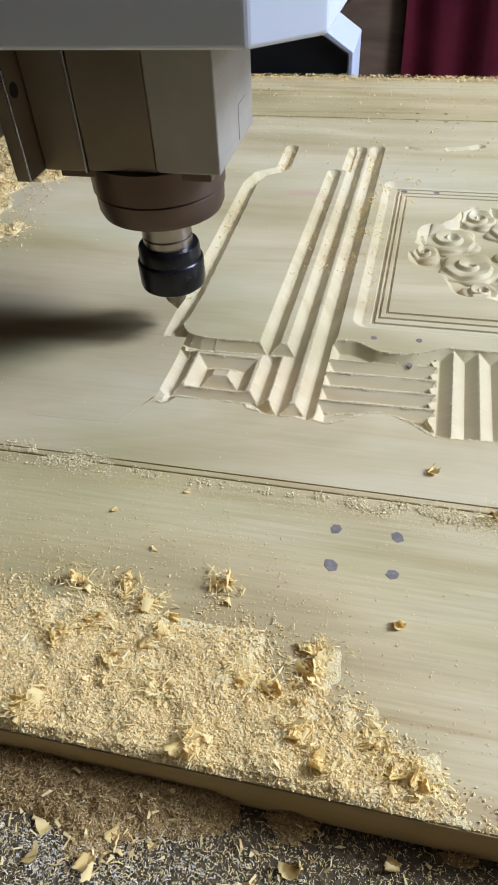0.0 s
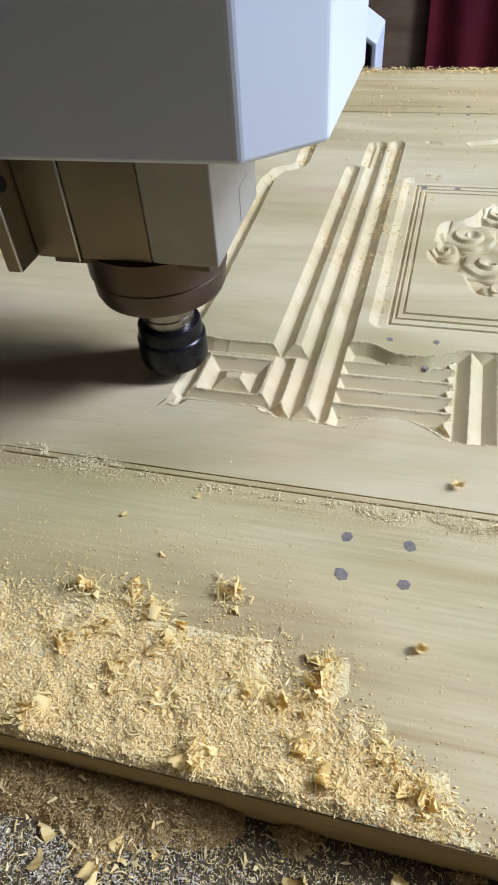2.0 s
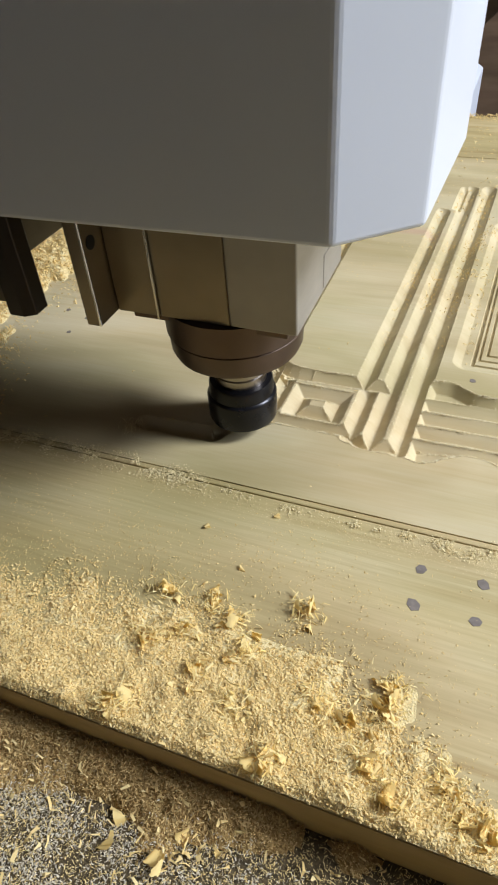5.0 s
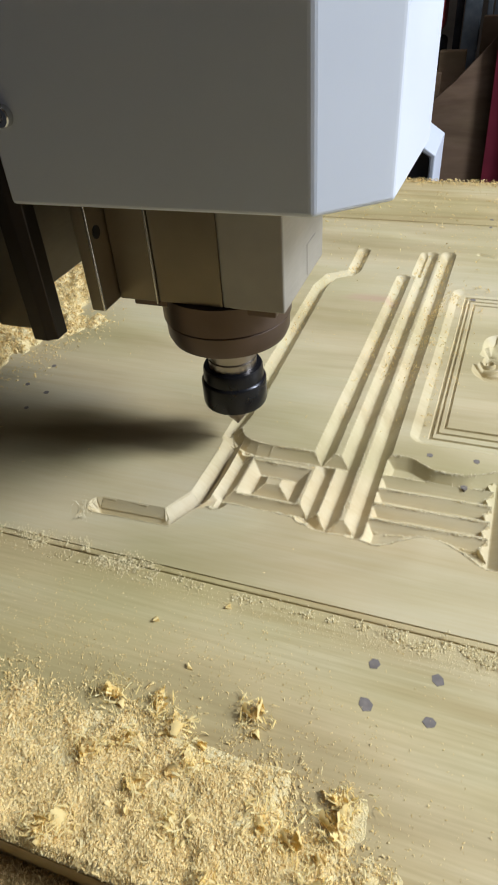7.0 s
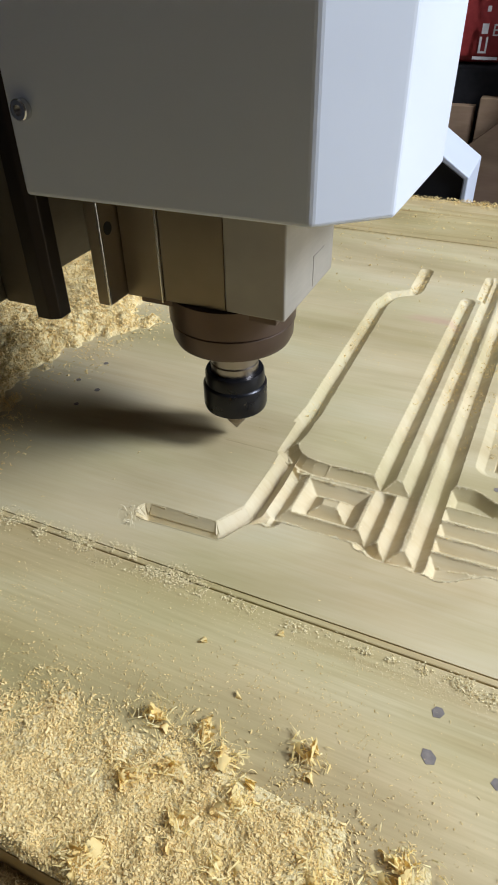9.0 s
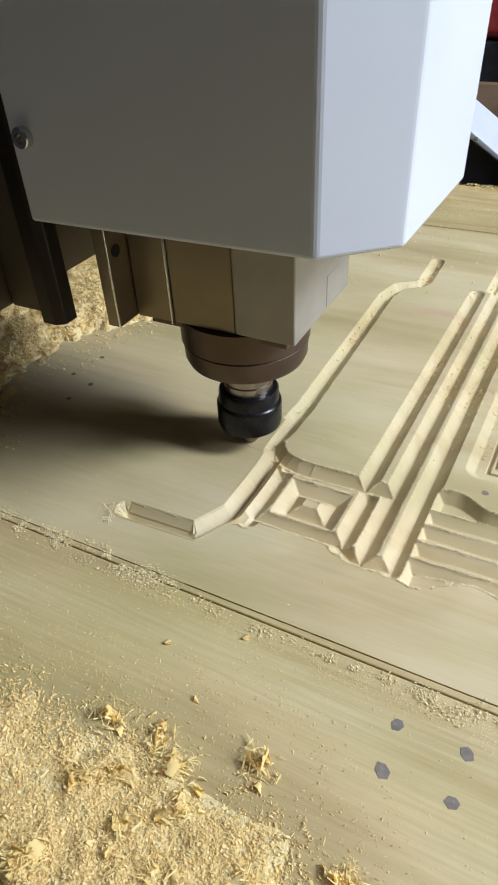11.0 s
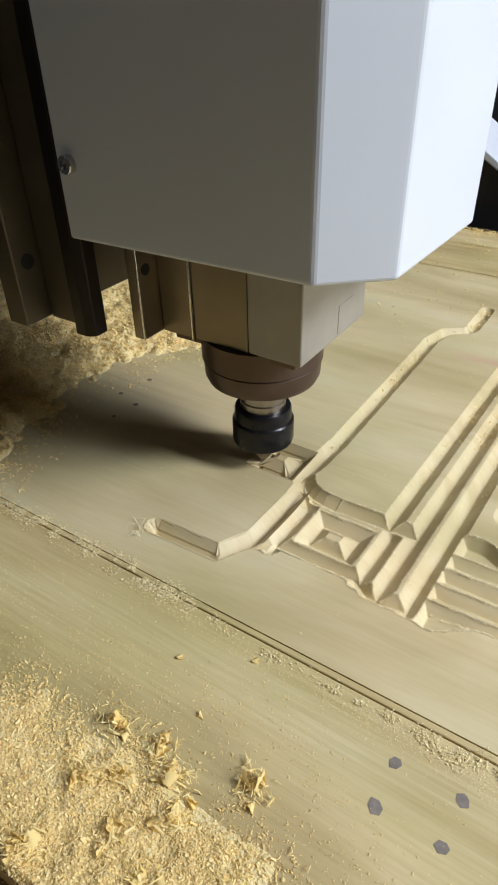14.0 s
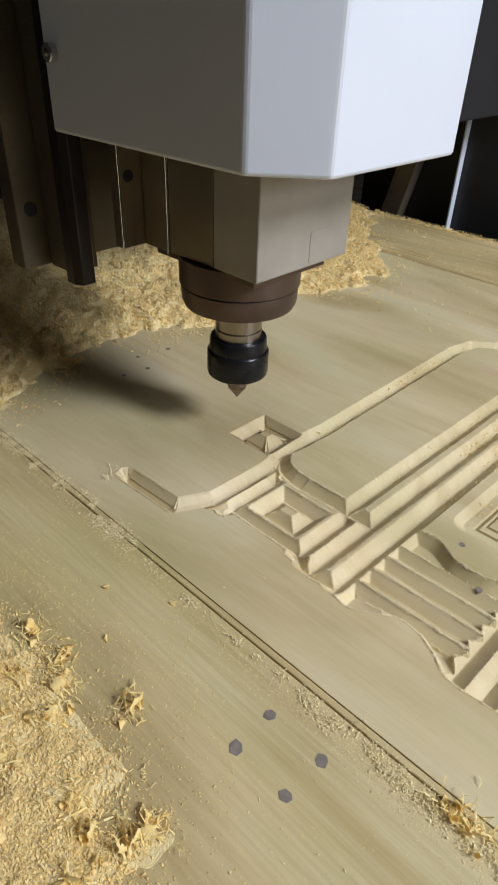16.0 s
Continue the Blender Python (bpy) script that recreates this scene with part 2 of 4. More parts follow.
# what is cut while the clip runs
NEW_GROOVE = [(-0.0529, 0.0085), (-0.0529, -0.018), (-0.0541, -0.043), (-0.0650, -0.0640), (-0.1070, -0.0655)]
NEW_TIMES = [1.6, 2.05, 2.55, 3.0, 3.75]
NEW_SQUARE = (-0.0890, -0.0675, 0.0155, 0.0365)
CUT_HALF, CUT_DEPTH, INNER_HALF = 0.0064, 0.0072, 0.0080


def rosette(x, y, cx, cy, r, turn=0.0, petals=5):
    dx, dy = x - cx, y - cy
    d = np.hypot(dx, dy) / r
    th = np.arctan2(dy, dx)
    lobes = 1 + 0.12 * np.cos(petals * th + turn)
    dome = np.clip(1 - (d / lobes) ** 2, 0, 1) ** 0.5
    wave = (th / (2 * math.pi) + d * 2.3 + turn) % 1.0
    petal = np.where(wave < 0.78, wave / 0.78, (1 - wave) / 0.22)
    cup = np.clip((0.2 - d) / 0.2, 0, 1)
    return dome * (0.0036 + 0.0028 * petal * np.clip(d * 4, 0, 1)) - cup * 0.0012


# the waving borders of the fluted field
FLUTE_TOP = ((0.036, 0.0432, 0.0532, 0.0600, 0.0669, 0.0765, 0.0860, 0.0951, 0.1028, 0.1085, 0.1143, 0.1214, 0.1285, 0.136, 0.143, 0.20),
             (0.0175, 0.0199, 0.0199, 0.0163, 0.0122, 0.0112, 0.0122, 0.0167, 0.0204, 0.0214, 0.0203, 0.0216, 0.0203, 0.0216, 0.0203, 0.0205))
FLUTE_LOW = ((0.034, 0.0385, 0.0465, 0.0533, 0.0612, 0.0693, 0.0808, 0.0924, 0.0995, 0.109, 0.122, 0.20),
             (-0.0490, -0.0510, -0.0536, -0.0512, -0.0450, -0.0405, -0.0417, -0.0480, -0.0538, -0.0543, -0.0532, -0.0530))


def smooth_line(x, line):
    return sum(np.interp(x + d, *line) for d in (-0.0024, -0.0008, 0.0008, 0.0024)) / 4


def relief(x, y):
    """Depth of the carving; its long lines run two degrees off square to the door."""
    z = np.zeros_like(x)
    straight = x
    x = x - 0.034 * y

    def cut(h):
        np.minimum(z, h, out=z)

    # the long grooves
    cut(vee(straight, y, [(-0.0590, 0.0200), (-0.0570, 0.0330), (-0.0552, 0.0600), (-0.0552, 0.236), (-0.0500, 0.257), (-0.0350, 0.268), (-0.0330, 0.272)]))
    cut(vee(straight, y, [(-0.0593, 0.0170), (-0.0578, 0.0290), (-0.0556, 0.0580)], 0.0063))
    cut(vee(straight, y, [(-0.0325, 0.276), (-0.0325, 0.320)]))
    cut(vee(x, y, [(-0.0590, 0.0200), (-0.0545, 0.0100), (-0.0460, 0.000), (-0.0415, -0.005)]))
    cut(vee(x, y, [(0.0040, 0.006), (0.0040, 0.266)]))
    cut(vee(x, y, [(0.0150, 0.276), (0.0150, 0.321)], 0.0056))
    cut(vee(x, y, [(0.0203, -0.0455), (0.0203, 0.322)]))
    cut(vee(x, y, [(0.0355, -0.0455), (0.0355, 0.324)], 0.0068))
    # the block with the pyramid
    cut(vee(x, y, [(-0.0415, -0.002), (-0.0415, -0.0455)], 0.0057))
    cut(np.maximum(vee(x, y, [(-0.0415, -0.0420), (-0.0535, -0.0492)], 0.0054), -0.0034))
    cut(vee(x, y, [(-0.0440, 0.0030), (0.0203, 0.0055)]))
    cut(vee(x, y, [(-0.0592, 0.0215), (-0.0560, 0.0150), (-0.0510, 0.0095), (-0.0450, 0.0063), (-0.0380, 0.0045), (-0.0300, 0.0040)]))
    cut(vee(x, y, [(-0.0415, -0.0395), (0.0060, -0.0395), (0.0100, -0.0425), (0.0150, -0.0460), (0.0242, -0.0463), (0.0340, -0.0450)], 0.0052, 1.15))
    out = np.maximum.reduce([-0.0278 - x, x + 0.0060, -0.0287 - y, y + 0.0123])
    inn = np.minimum.reduce([(x + 0.0278) / 1.18, (-0.0060 - x) / 1.18, (y + 0.0287) / 0.92, (-0.0123 - y) / 0.92])
    cut(np.minimum(0, np.where(out > 0, out * 0.84 - 0.0058, np.minimum(inn * 0.95 - 0.0058, -0.0003))))
    cut(vee(x, y, [(0.0083, -0.003), (0.0083, -0.0430)], 0.0058))
    # fluted field with a waving border
    top = smooth_line(x, FLUTE_TOP)
    low = smooth_line(x, FLUTE_LOW)
    edge = np.minimum.reduce([x - 0.0385, (y - low) * 1.2, (top - y) * 1.1])
    rise = y - 0.022 * (x - 0.068) - 0.0028
    flutes = 0.0008 + 0.0046 * (1 - np.abs((rise / 0.0122) % 1 - 0.5) * 2)
    reeds = 0.0010 + 0.0048 * (1 - np.abs(((x - 0.0951) / 0.0138) % 1 - 0.5) * 2)
    floor_depth = np.where(y < -0.04, np.interp(x, [0.044, 0.060, 0.075, 0.090], [0.0062, 0.0030, 0.0040, 0.0062]), 0.0062)
    deep = np.where(x < 0.0965 + 0.0022 * np.abs((rise / 0.0122) % 1 - 0.5) * 4, np.where((rise > 0) | (rise < -0.0427), floor_depth, flutes), reeds)
    cut(np.where(edge > 0, -np.minimum(edge, deep), 0))
    # the square panel: a shallow coved step, three thin beads and a sunk field
    ax, ay = np.abs(x - 0.1370) - 0.0785, np.abs(y - 0.1440) - 0.0995
    corner = np.hypot(np.maximum(ax, 0), np.maximum(ay, 0)) + np.minimum(np.maximum(ax, ay), 0) - 0.0100
    cut(np.where(corner < 0, -np.minimum(-corner * 0.55, 0.0030), 0))
    for ox, oy in ((0.0, 0.0), (0.0033, 0.0063), (0.0072, 0.0125)):
        square = np.maximum(np.abs(x - 0.1370) - 0.0765 + ox, np.abs(y - 0.1440) - 0.0990 + oy)
        cut(np.where(np.abs(square) < 0.00075, -0.0048, 0))
    # carved flower spray
    ex, ey = (x - 0.1370) / 0.0630, (y - 0.1480) / 0.0720
    th = np.arctan2(ey, ex)
    rim = (np.abs(ex) ** 1.4 + np.abs(ey) ** 1.4) * (1 + 0.10 * np.cos(8 * th + 0.6))
    pocket = np.clip((1.0 - rim) * 0.040, 0, 0.0070)
    body = np.zeros_like(x)
    for cx, cy, r, turn, petals in ((0.0872, 0.1445, 0.0120, 3.1, 3), (0.1052, 0.1680, 0.0205, 2.0, 5), (0.1192, 0.1290, 0.0215, 0.4, 5), (0.1263, 0.0965, 0.0130, 1.0, 4),
                                    (0.1255, 0.2033, 0.0145, 0.0, 5), (0.1480, 0.1860, 0.0175, 1.5, 5), (0.1580, 0.1500, 0.0210, 2.6, 5), (0.1480, 0.1060, 0.0165, 3.0, 5),
                                    (0.1770, 0.1710, 0.0150, 0.7, 4), (0.1790, 0.1310, 0.0150, 1.9, 4), (0.1890, 0.1480, 0.0115, 0.0, 3)):
        body = np.maximum(body, rosette(x, y, cx, cy, r, turn, petals))
    cut(np.where(pocket > 0, -0.0030 - pocket + np.minimum(body, pocket + 0.0022), 0))
    # shallow scooped leaf and its stem near the far end
    cut(np.maximum(vee(x, y, [(0.0630, 0.3300), (0.0760, 0.3255), (0.0950, 0.3270)], 0.0035, 0.5), -0.0016))
    cut(np.maximum(vee(x, y, [(0.1000, 0.3290), (0.1180, 0.3340), (0.1260, 0.3390)], 0.0052, 0.6), -0.0028))
    # hollows below the strips that the cutter lowers
    x = straight
    d = line_dist(x, y, NEW_GROOVE)
    cut(np.where((d < CUT_HALF - 0.0008) & (y < 0.0083), (d / CUT_HALF - 1) * CUT_DEPTH - 0.0003, 0))
    inside = np.minimum.reduce([x - NEW_SQUARE[0], NEW_SQUARE[1] - x, y - NEW_SQUARE[2], NEW_SQUARE[3] - y])
    far = np.hypot(np.maximum(np.abs(x - (NEW_SQUARE[0] + NEW_SQUARE[1]) / 2) - (NEW_SQUARE[1] - NEW_SQUARE[0]) / 2, 0), np.maximum(np.abs(y - (NEW_SQUARE[2] + NEW_SQUARE[3]) / 2) - (NEW_SQUARE[3] - NEW_SQUARE[2]) / 2, 0))
    d = np.where(inside > 0, inside / INNER_HALF, np.where(far > 0.0001, np.maximum(-inside, 0), -inside) / CUT_HALF)
    cut(np.where(d < 0.88, (d - 1) * CUT_DEPTH - 0.0003, 0))
    return z


def door_blank():
    """The door on the machine bed: a carved panel between two rails with thin beads."""
    door = empty("carved_door", "pale poplar door blank half carved with grooves, flutes and a flower panel", "door")
    xs = np.concatenate((np.linspace(-0.75, -0.125, 90, endpoint=False), np.arange(-0.125, 0.2, 0.0007), np.linspace(0.2, 1.4, 60)))
    ys = np.concatenate(([-0.0952, -0.0950], np.linspace(-0.0945, -0.082, 6, endpoint=False), np.arange(-0.082, 0.345, 0.0007), np.linspace(0.346, 0.4028, 20), [0.4033]))
    gx, gy = np.meshgrid(xs, ys)
    z = relief(gx + 0.034 * gy, gy)
    z[0, :] = z[-1, :] = -0.012
    me = grid_mesh("centre_panel", xs, ys, z, POPLAR, shear=0.034)
    panel = new("centre_panel", me)
    panel.parent = door
    for name, y0, y1 in (("rail", -0.2250, -0.0992), ("bead", -0.0984, -0.0953), ("bead", 0.4038, 0.4070), ("rail", 0.4080, 0.5500)):
        part(name, box(-0.75, 1.4, y0, y1, BOARD_Z, 0.0 if name == "rail" else -0.0003, 0.0009 if name == "rail" else 0.0006), POPLAR_RAIL, door)
    # thin faces that carry the bounced-light brown of the door's sides
    for y0, y1 in ((-0.2254, -0.2249), (0.5499, 0.5504)):
        part("edge_face", box(-0.75, 1.4, y0, y1, BOARD_Z + 0.0004, -0.0012, 0.0002), EDGE_BOUNCE_TINT, door, "side grain of the board, tinted browner for bounced light")
    part("core", box(-0.749, 1.399, -0.0985, 0.4075, BOARD_Z + 0.0005, -0.0125), POPLAR_RAIL, door)
    return door


door_blank()


def plugs():
    """Dark filler spots that mark screws in the blank."""
    spots = [(0.058, -0.119, 0.0042), (0.084, -0.119, 0.0042), (0.058, -0.138, 0.0048), (0.083, -0.138, 0.0042),
             (0.064, 0.025, 0.0030), (0.090, 0.026, 0.0032), (0.085, 0.003, 0.0030), (0.080, 0.402, 0.0030), (0.108, 0.402, 0.0034), (0.080, 0.425, 0.0034), (0.108, 0.426, 0.0034),
             (0.074, 0.240, 0.0036), (0.100, 0.240, 0.0036), (-0.202, 0.026, 0.0030), (-0.217, 0.059, 0.0028), (-0.205, 0.006, 0.0028), (-0.222, 0.032, 0.0028)]
    rng = random.Random(4)
    for x, y, r in spots:
        bm = bmesh.new()
        n = 6
        ring = [(r * rng.uniform(0.8, 1.12) * math.cos(2 * math.pi * k / n), r * rng.uniform(0.75, 1.1) * math.sin(2 * math.pi * k / n)) for k in range(n)]
        bm.free()
        bm = prism(ring, -0.004, 0.00025)
        ob = link_mesh("filler_plug", bm, PLUG)
        ob.matrix_world = pose(x, y, float(relief(np.array([x]), np.array([y]))[0]), 0, 0, rng.uniform(0, 360)) @ Matrix.Scale(0.68, 4)
        tagged(ob, "dark grey filler plug set flush in the wood", "plug", "filler plugs in the door")


plugs()


# ---- strips that the cutter lowers into V grooves ----
FLAPS = []


def flap(outer_a, outer_b, mid_a, mid_b, t, lift):
    """A strip of wood that hinges down on its outer edge, to the depth of the groove, when the cutter has passed at t."""
    a, b = Vector((*outer_a, 0)), Vector((*outer_b, 0))
    ex = (b - a).normalized()
    ey = Vector((0, 0, 1)).cross(ex)
    rel = [Vector((*p, 0)) - a for p in (mid_a, mid_b)]
    reach = max(abs(r.dot(ey)) for r in rel)
    side = 1 if rel[0].dot(ey) + rel[1].dot(ey) > 0 else -1
    angle = math.atan2(CUT_DEPTH, reach)
    flat = [(0.0, 0.0), ((b - a).length, 0.0)] + [(r.dot(ex), r.dot(ey)) for r in rel[::-1]]
    if side < 0:
        flat = flat[::-1]
    ob = link_mesh("cut_strip", prism(flat, -0.00012, 0.0), POPLAR)
    base = Matrix.Translation(a + Vector((0, 0, lift))) @ Matrix((( ex.x, ey.x, 0, 0), (ex.y, ey.y, 0, 0), (0, 0, 1, 0), (0, 0, 0, 1)))
    low = Matrix.Translation((0, 0, 0.0003 - lift)) @ base @ pose(0, 0, 0, -math.degrees(angle) * side, 0, 0)
    tagged(ob, "strip of pale wood pressed open by the cutter", "wood strip", "strips along the fresh groove")
    FLAPS.append((ob, base, low, t))


def miter(pts, k, off, closed=False):
    p = Vector(pts[k])
    n = len(pts)
    if closed or 0 < k < n - 1:
        d0 = (p - Vector(pts[(k - 1) % n])).normalized()
        d1 = (Vector(pts[(k + 1) % n]) - p).normalized()
    else:
        d0 = d1 = (Vector(pts[1]) - p).normalized() if k == 0 else (p - Vector(pts[k - 1])).normalized()
    n0, n1 = Vector((-d0.y, d0.x)), Vector((-d1.y, d1.x))
    m = (n0 + n1).normalized()
    return p + m * (off / max(0.3, m.dot(n0)))


def flap_run(pts, times, closed=False, step=0.0065):
    n = len(pts)
    for k in range(n if closed else n - 1):
        k2 = (k + 1) % n
        count = max(1, round((Vector(pts[k2]) - Vector(pts[k])).length / step))
        t0, t1 = times[k] if closed else (times[k], times[k + 1])
        for side, half, lift in ((1, CUT_HALF, 0.0001), (-1, INNER_HALF if closed else CUT_HALF, 0.0001)):
            oa, ob_ = miter(pts, k, side * half, closed), miter(pts, k2, side * half, closed)
            ia, ib = Vector(pts[k]), Vector(pts[k2])
            for c in range(count):
                f0, f1 = c / count, (c + 1) / count
                flap(oa.lerp(ob_, f0), oa.lerp(ob_, f1), ia.lerp(ib, f0), ia.lerp(ib, f1), t0 + (t1 - t0) * (f0 + f1) / 2, lift)


def flap_end(pts, t, pieces=5):
    """The rounded end of a groove."""
    p, d = Vector(pts[-1]), Vector(pts[-1]) - Vector(pts[-2])
    start = math.atan2(d.y, d.x) - math.pi / 2
    ring = [p + CUT_HALF * Vector((math.cos(start + math.pi * k / pieces), math.sin(start + math.pi * k / pieces))) for k in range(pieces + 1)]
    for k in range(pieces):
        flap(ring[k], ring[k + 1], p, p, t, 0.0001)


flap_run(NEW_GROOVE, NEW_TIMES)
flap_end(NEW_GROOVE, 3.75)
X0, X1, Y0, Y1 = NEW_SQUARE
flap_run([(X1, Y0), (X0, Y0), (X0, Y1), (X1, Y1)], [(11.45, 11.95), (14.1, 13.65), (13.6, 13.05), (12.95, 12.55)], True)


# ---- the machine ----
def router_head():
    """The spindle with its cover; its origin is the tip of the cutter."""
    head = empty("router_head", "carving spindle under a white steel cover on a sliding plate", "machine head")
    part("cutter", lathe([(0.0003, 0.0), (0.0058, 0.0075), (0.0064, 0.0098), (0.0062, 0.0122), (0.0042, 0.0138), (0.0042, 0.0230)], 24), CARBIDE, head, "worn conical carbide bit")
    part("collet_nut", lathe([(0.0075, 0.0200), (0.0085, 0.0180), (0.0168, 0.0178), (0.0183, 0.0190), (0.0188, 0.0208), (0.0188, 0.0336), (0.0184, 0.0345), (0.0174, 0.0352), (0.0172, 0.0418), (0.0166, 0.0430), (0.0140, 0.0433)], 72),
               BLACK_STEEL, head, "black oxide collet nut", True)
    part("shaft", lathe([(0.0138, 0.0410), (0.0138, 0.0480), (0.0130, 0.0486), (0.0138, 0.0492), (0.0138, 0.0720)], 64), NECK, head, "bare turned steel", True)
    part("bearing_ring", lathe([(0.0170, 0.0630), (0.0290, 0.0632), (0.0318, 0.0646), (0.0332, 0.0678), (0.0336, 0.0762), (0.0328, 0.0768), (0.0344, 0.0776), (0.0346, 0.0930), (0.0300, 0.0936)], 96), BRONZE, head, "heat-browned steel ring", True)
    part("flange", box(-0.0400, 0.0360, -0.0270, 0.0300, 0.0885, 0.0934, 0.0008), BRONZE, head)
    part("spindle_body", box(0.0109, 0.0418, -0.0312, 0.0410, 0.0936, 0.40, 0.0010, segments=3), ALU_PALE, head, "pale square motor housing")
    part("clamp_block", box(-0.0228, 0.01075, -0.0312, 0.0390, 0.0936, 0.40, 0.0005), ALU, head)
    part("mount_block", box(-0.0458, -0.0236, -0.0300, 0.0380, 0.0925, 0.40, 0.0008), ALU, head)
    part("edge_trim", box(-0.0240, -0.0229, -0.0328, -0.0300, 0.0930, 0.40, 0.0003), CHROME, head, "bright machined edge")
    plate = part("slide_plate", box(-0.0535, -0.0461, -0.0450, 0.0450, 0.0925, 0.40, 0.0006), ALU, head)
    part("plate_edge", box(-0.0468, -0.0457, -0.0456, -0.0445, 0.0930, 0.40, 0.0003), CHROME, plate, "bright machined edge")
    # flat dark disc in place of the shade inside the hole
    bm = lathe([(0.0031, -0.0004), (0.0031, 0.0004)], 24)
    bolt = part("bolt_hole_shade", bm, DARK_STEEL, plate)
    bolt.matrix_local = pose(-0.0461, -0.0390, 0.1300, 0, 90, 0)
    part("terminal_cover", box(0.0417, 0.0421, 0.0080, 0.0240, 0.0960, 0.1120, 0.0001), ALU_PALE, head)
    outline = [(-0.0633, -0.0690), (0.0640, -0.0655), (0.0895, -0.0430), (0.0920, 0.0450), (0.0690, 0.0690), (-0.0633, 0.0690)]
    bm = prism(outline, 0.1513, 0.72, 0.0018)
    for f in [f for f in bm.faces if f.normal.z < -0.9 or f.normal.z > 0.9]:
        bm.faces.remove(f)
    bmesh.ops.solidify(bm, geom=list(bm.faces), thickness=0.0012)
    cover = part("cover", bm, WHITE_STEEL, head, "white enamelled sheet-steel cover")
    part("cover_lid", prism([(x * 0.985, y * 0.985) for x, y in outline], 0.712, 0.714), WHITE_STEEL, head)
    screw = part("screw", lathe([(0.0040, 0.0), (0.0040, 0.0030), (0.0036, 0.0036), (0.0020, 0.0036), (0.0020, 0.0014)], 24), CHROME, cover, "chrome socket screw")
    screw.matrix_local = pose(-0.0550, -0.0690, 0.1850, 90, 0, 0)
    return head


def carriage():
    """The plate with the rails on which the head slides up and down."""
    c = empty("carriage", "steel carriage plate with black vertical rails", "carriage")
    plate = part("plate", box(-0.1130, -0.0990, -0.0780, 0.0780, 0.0990, 0.52, 0.0010), PLATE_STEEL, c)
    for s in (-1, 1):
        # no hole is cut: a dark disc gives its shaded inside
        hole = part("bolt_hole_shade", lathe([(0.0040, -0.0004), (0.0040, 0.0004)], 24), DARK_STEEL, plate)
        hole.matrix_local = pose(-0.0990, s * 0.0690, 0.1320, 0, 90, 0)
        part("rail_base", box(-0.0988, -0.0780, min(s * 0.0420, s * 0.0610), max(s * 0.0420, s * 0.0610), 0.0985, 0.52, 0.0010), PLATE_STEEL, c)
        y0, y1 = sorted((s * 0.0500, s * 0.0640))
        part("rail", prism([(-0.0778, y0), (-0.0700, y0), (-0.0655, y0 + 0.003), (-0.0655, y1 - 0.003), (-0.0700, y1), (-0.0778, y1)], 0.0945, 0.52, 0.0006), RAIL_BLACK, c, "oily black guide rail")
        y0, y1 = sorted((s * 0.0440, s * 0.0600))
        part("slide_block", box(-0.0660, -0.0536, y0, y1, 0.200, 0.30, 0.0015), DARK_STEEL, c)
    return c


def gantry():
    """The bridge over the bed with its far leg."""
    g = empty("gantry", "dark steel gantry bridge with a white-edged leg", "gantry")
    part("beam", box(-0.36, -0.1150, -0.90, 0.80, 0.135, 0.52, 0.003), DARK_STEEL, g)
    leg = [(-0.36, -0.42), (0.040, -0.42), (0.040, -0.003), (-0.10, 0.083), (-0.20, 0.16), (-0.36, 0.16)]
    bm = prism(leg, -0.02, 0.02, 0.0015)
    ob = part("leg", bm, DARK_STEEL, g)
    ob.matrix_local = pose(0, 0.682, 0, 90, 0, 0)
    lip = [(0.0405, -0.42), (0.0480, -0.42), (0.0480, 0.0010), (-0.091, 0.0915), (-0.0995, 0.0835), (0.0405, -0.0025)]
    ob = part("leg_cover", prism(lip, -0.10, 0.024, 0.0020), WHITE_STEEL, g, "white bent steel edge cover")
    ob.matrix_local = pose(0, 0.682, 0, 90, 0, 0)
    rivet = part("rivet", lathe([(0.0022, 0.0), (0.0022, 0.0008), (0.0012, 0.0014)], 16), CHROME, g)
    rivet.matrix_local = pose(0.003, 0.6575, 0.0265, 90, 0, 0)
    part("edge_strip", box(-0.199, -0.1965, 0.650, 0.6615, -0.30, 0.16, 0.0005), WHITE_STEEL, g)
    ob = part("stiffener", box(-0.015, 0.015, 0.640, 0.6610, -0.30, 0.20, 0.001), ALU, g)
    ob.matrix_local = pose(-0.285, 0, 0, 0, 14, 0)
    part("near_leg", box(-0.36, -0.13, -0.90, -0.86, -0.42, 0.52, 0.003), DARK_STEEL, g)
    return g


HEAD, CARRIAGE, GANTRY = router_head(), carriage(), gantry()


# ---- the bed, room ----
def bed():
    b = empty("machine_bed", "dark dusty machine bed board on a steel frame", "machine bed")
    part("bed_board", box(-1.1, 1.7, -0.75, 0.62, -0.056, BOARD_Z - 0.0002, 0.003), BED, b)
    part("bed_frame", box(-1.08, 1.68, -0.72, 0.60, -0.20, -0.0562, 0.004), DARK_STEEL, b)
    for x in (-1.0, 1.6):
        for y in (-0.66, 0.54):
            part("leg", box(x - 0.05, x + 0.05, y - 0.05, y + 0.05, -0.8, -0.2002, 0.004), DARK_STEEL, b)


bed()
CONCRETE = speckled("dusty_concrete", (0.10, 0.075, 0.055), (0.19, 0.145, 0.11), 12, 0.9, 0.3, 0.004)
BRICKWALL = speckled("old_plaster", (0.14, 0.11, 0.085), (0.24, 0.195, 0.155), 6, 0.9, 0.3, 0.004)


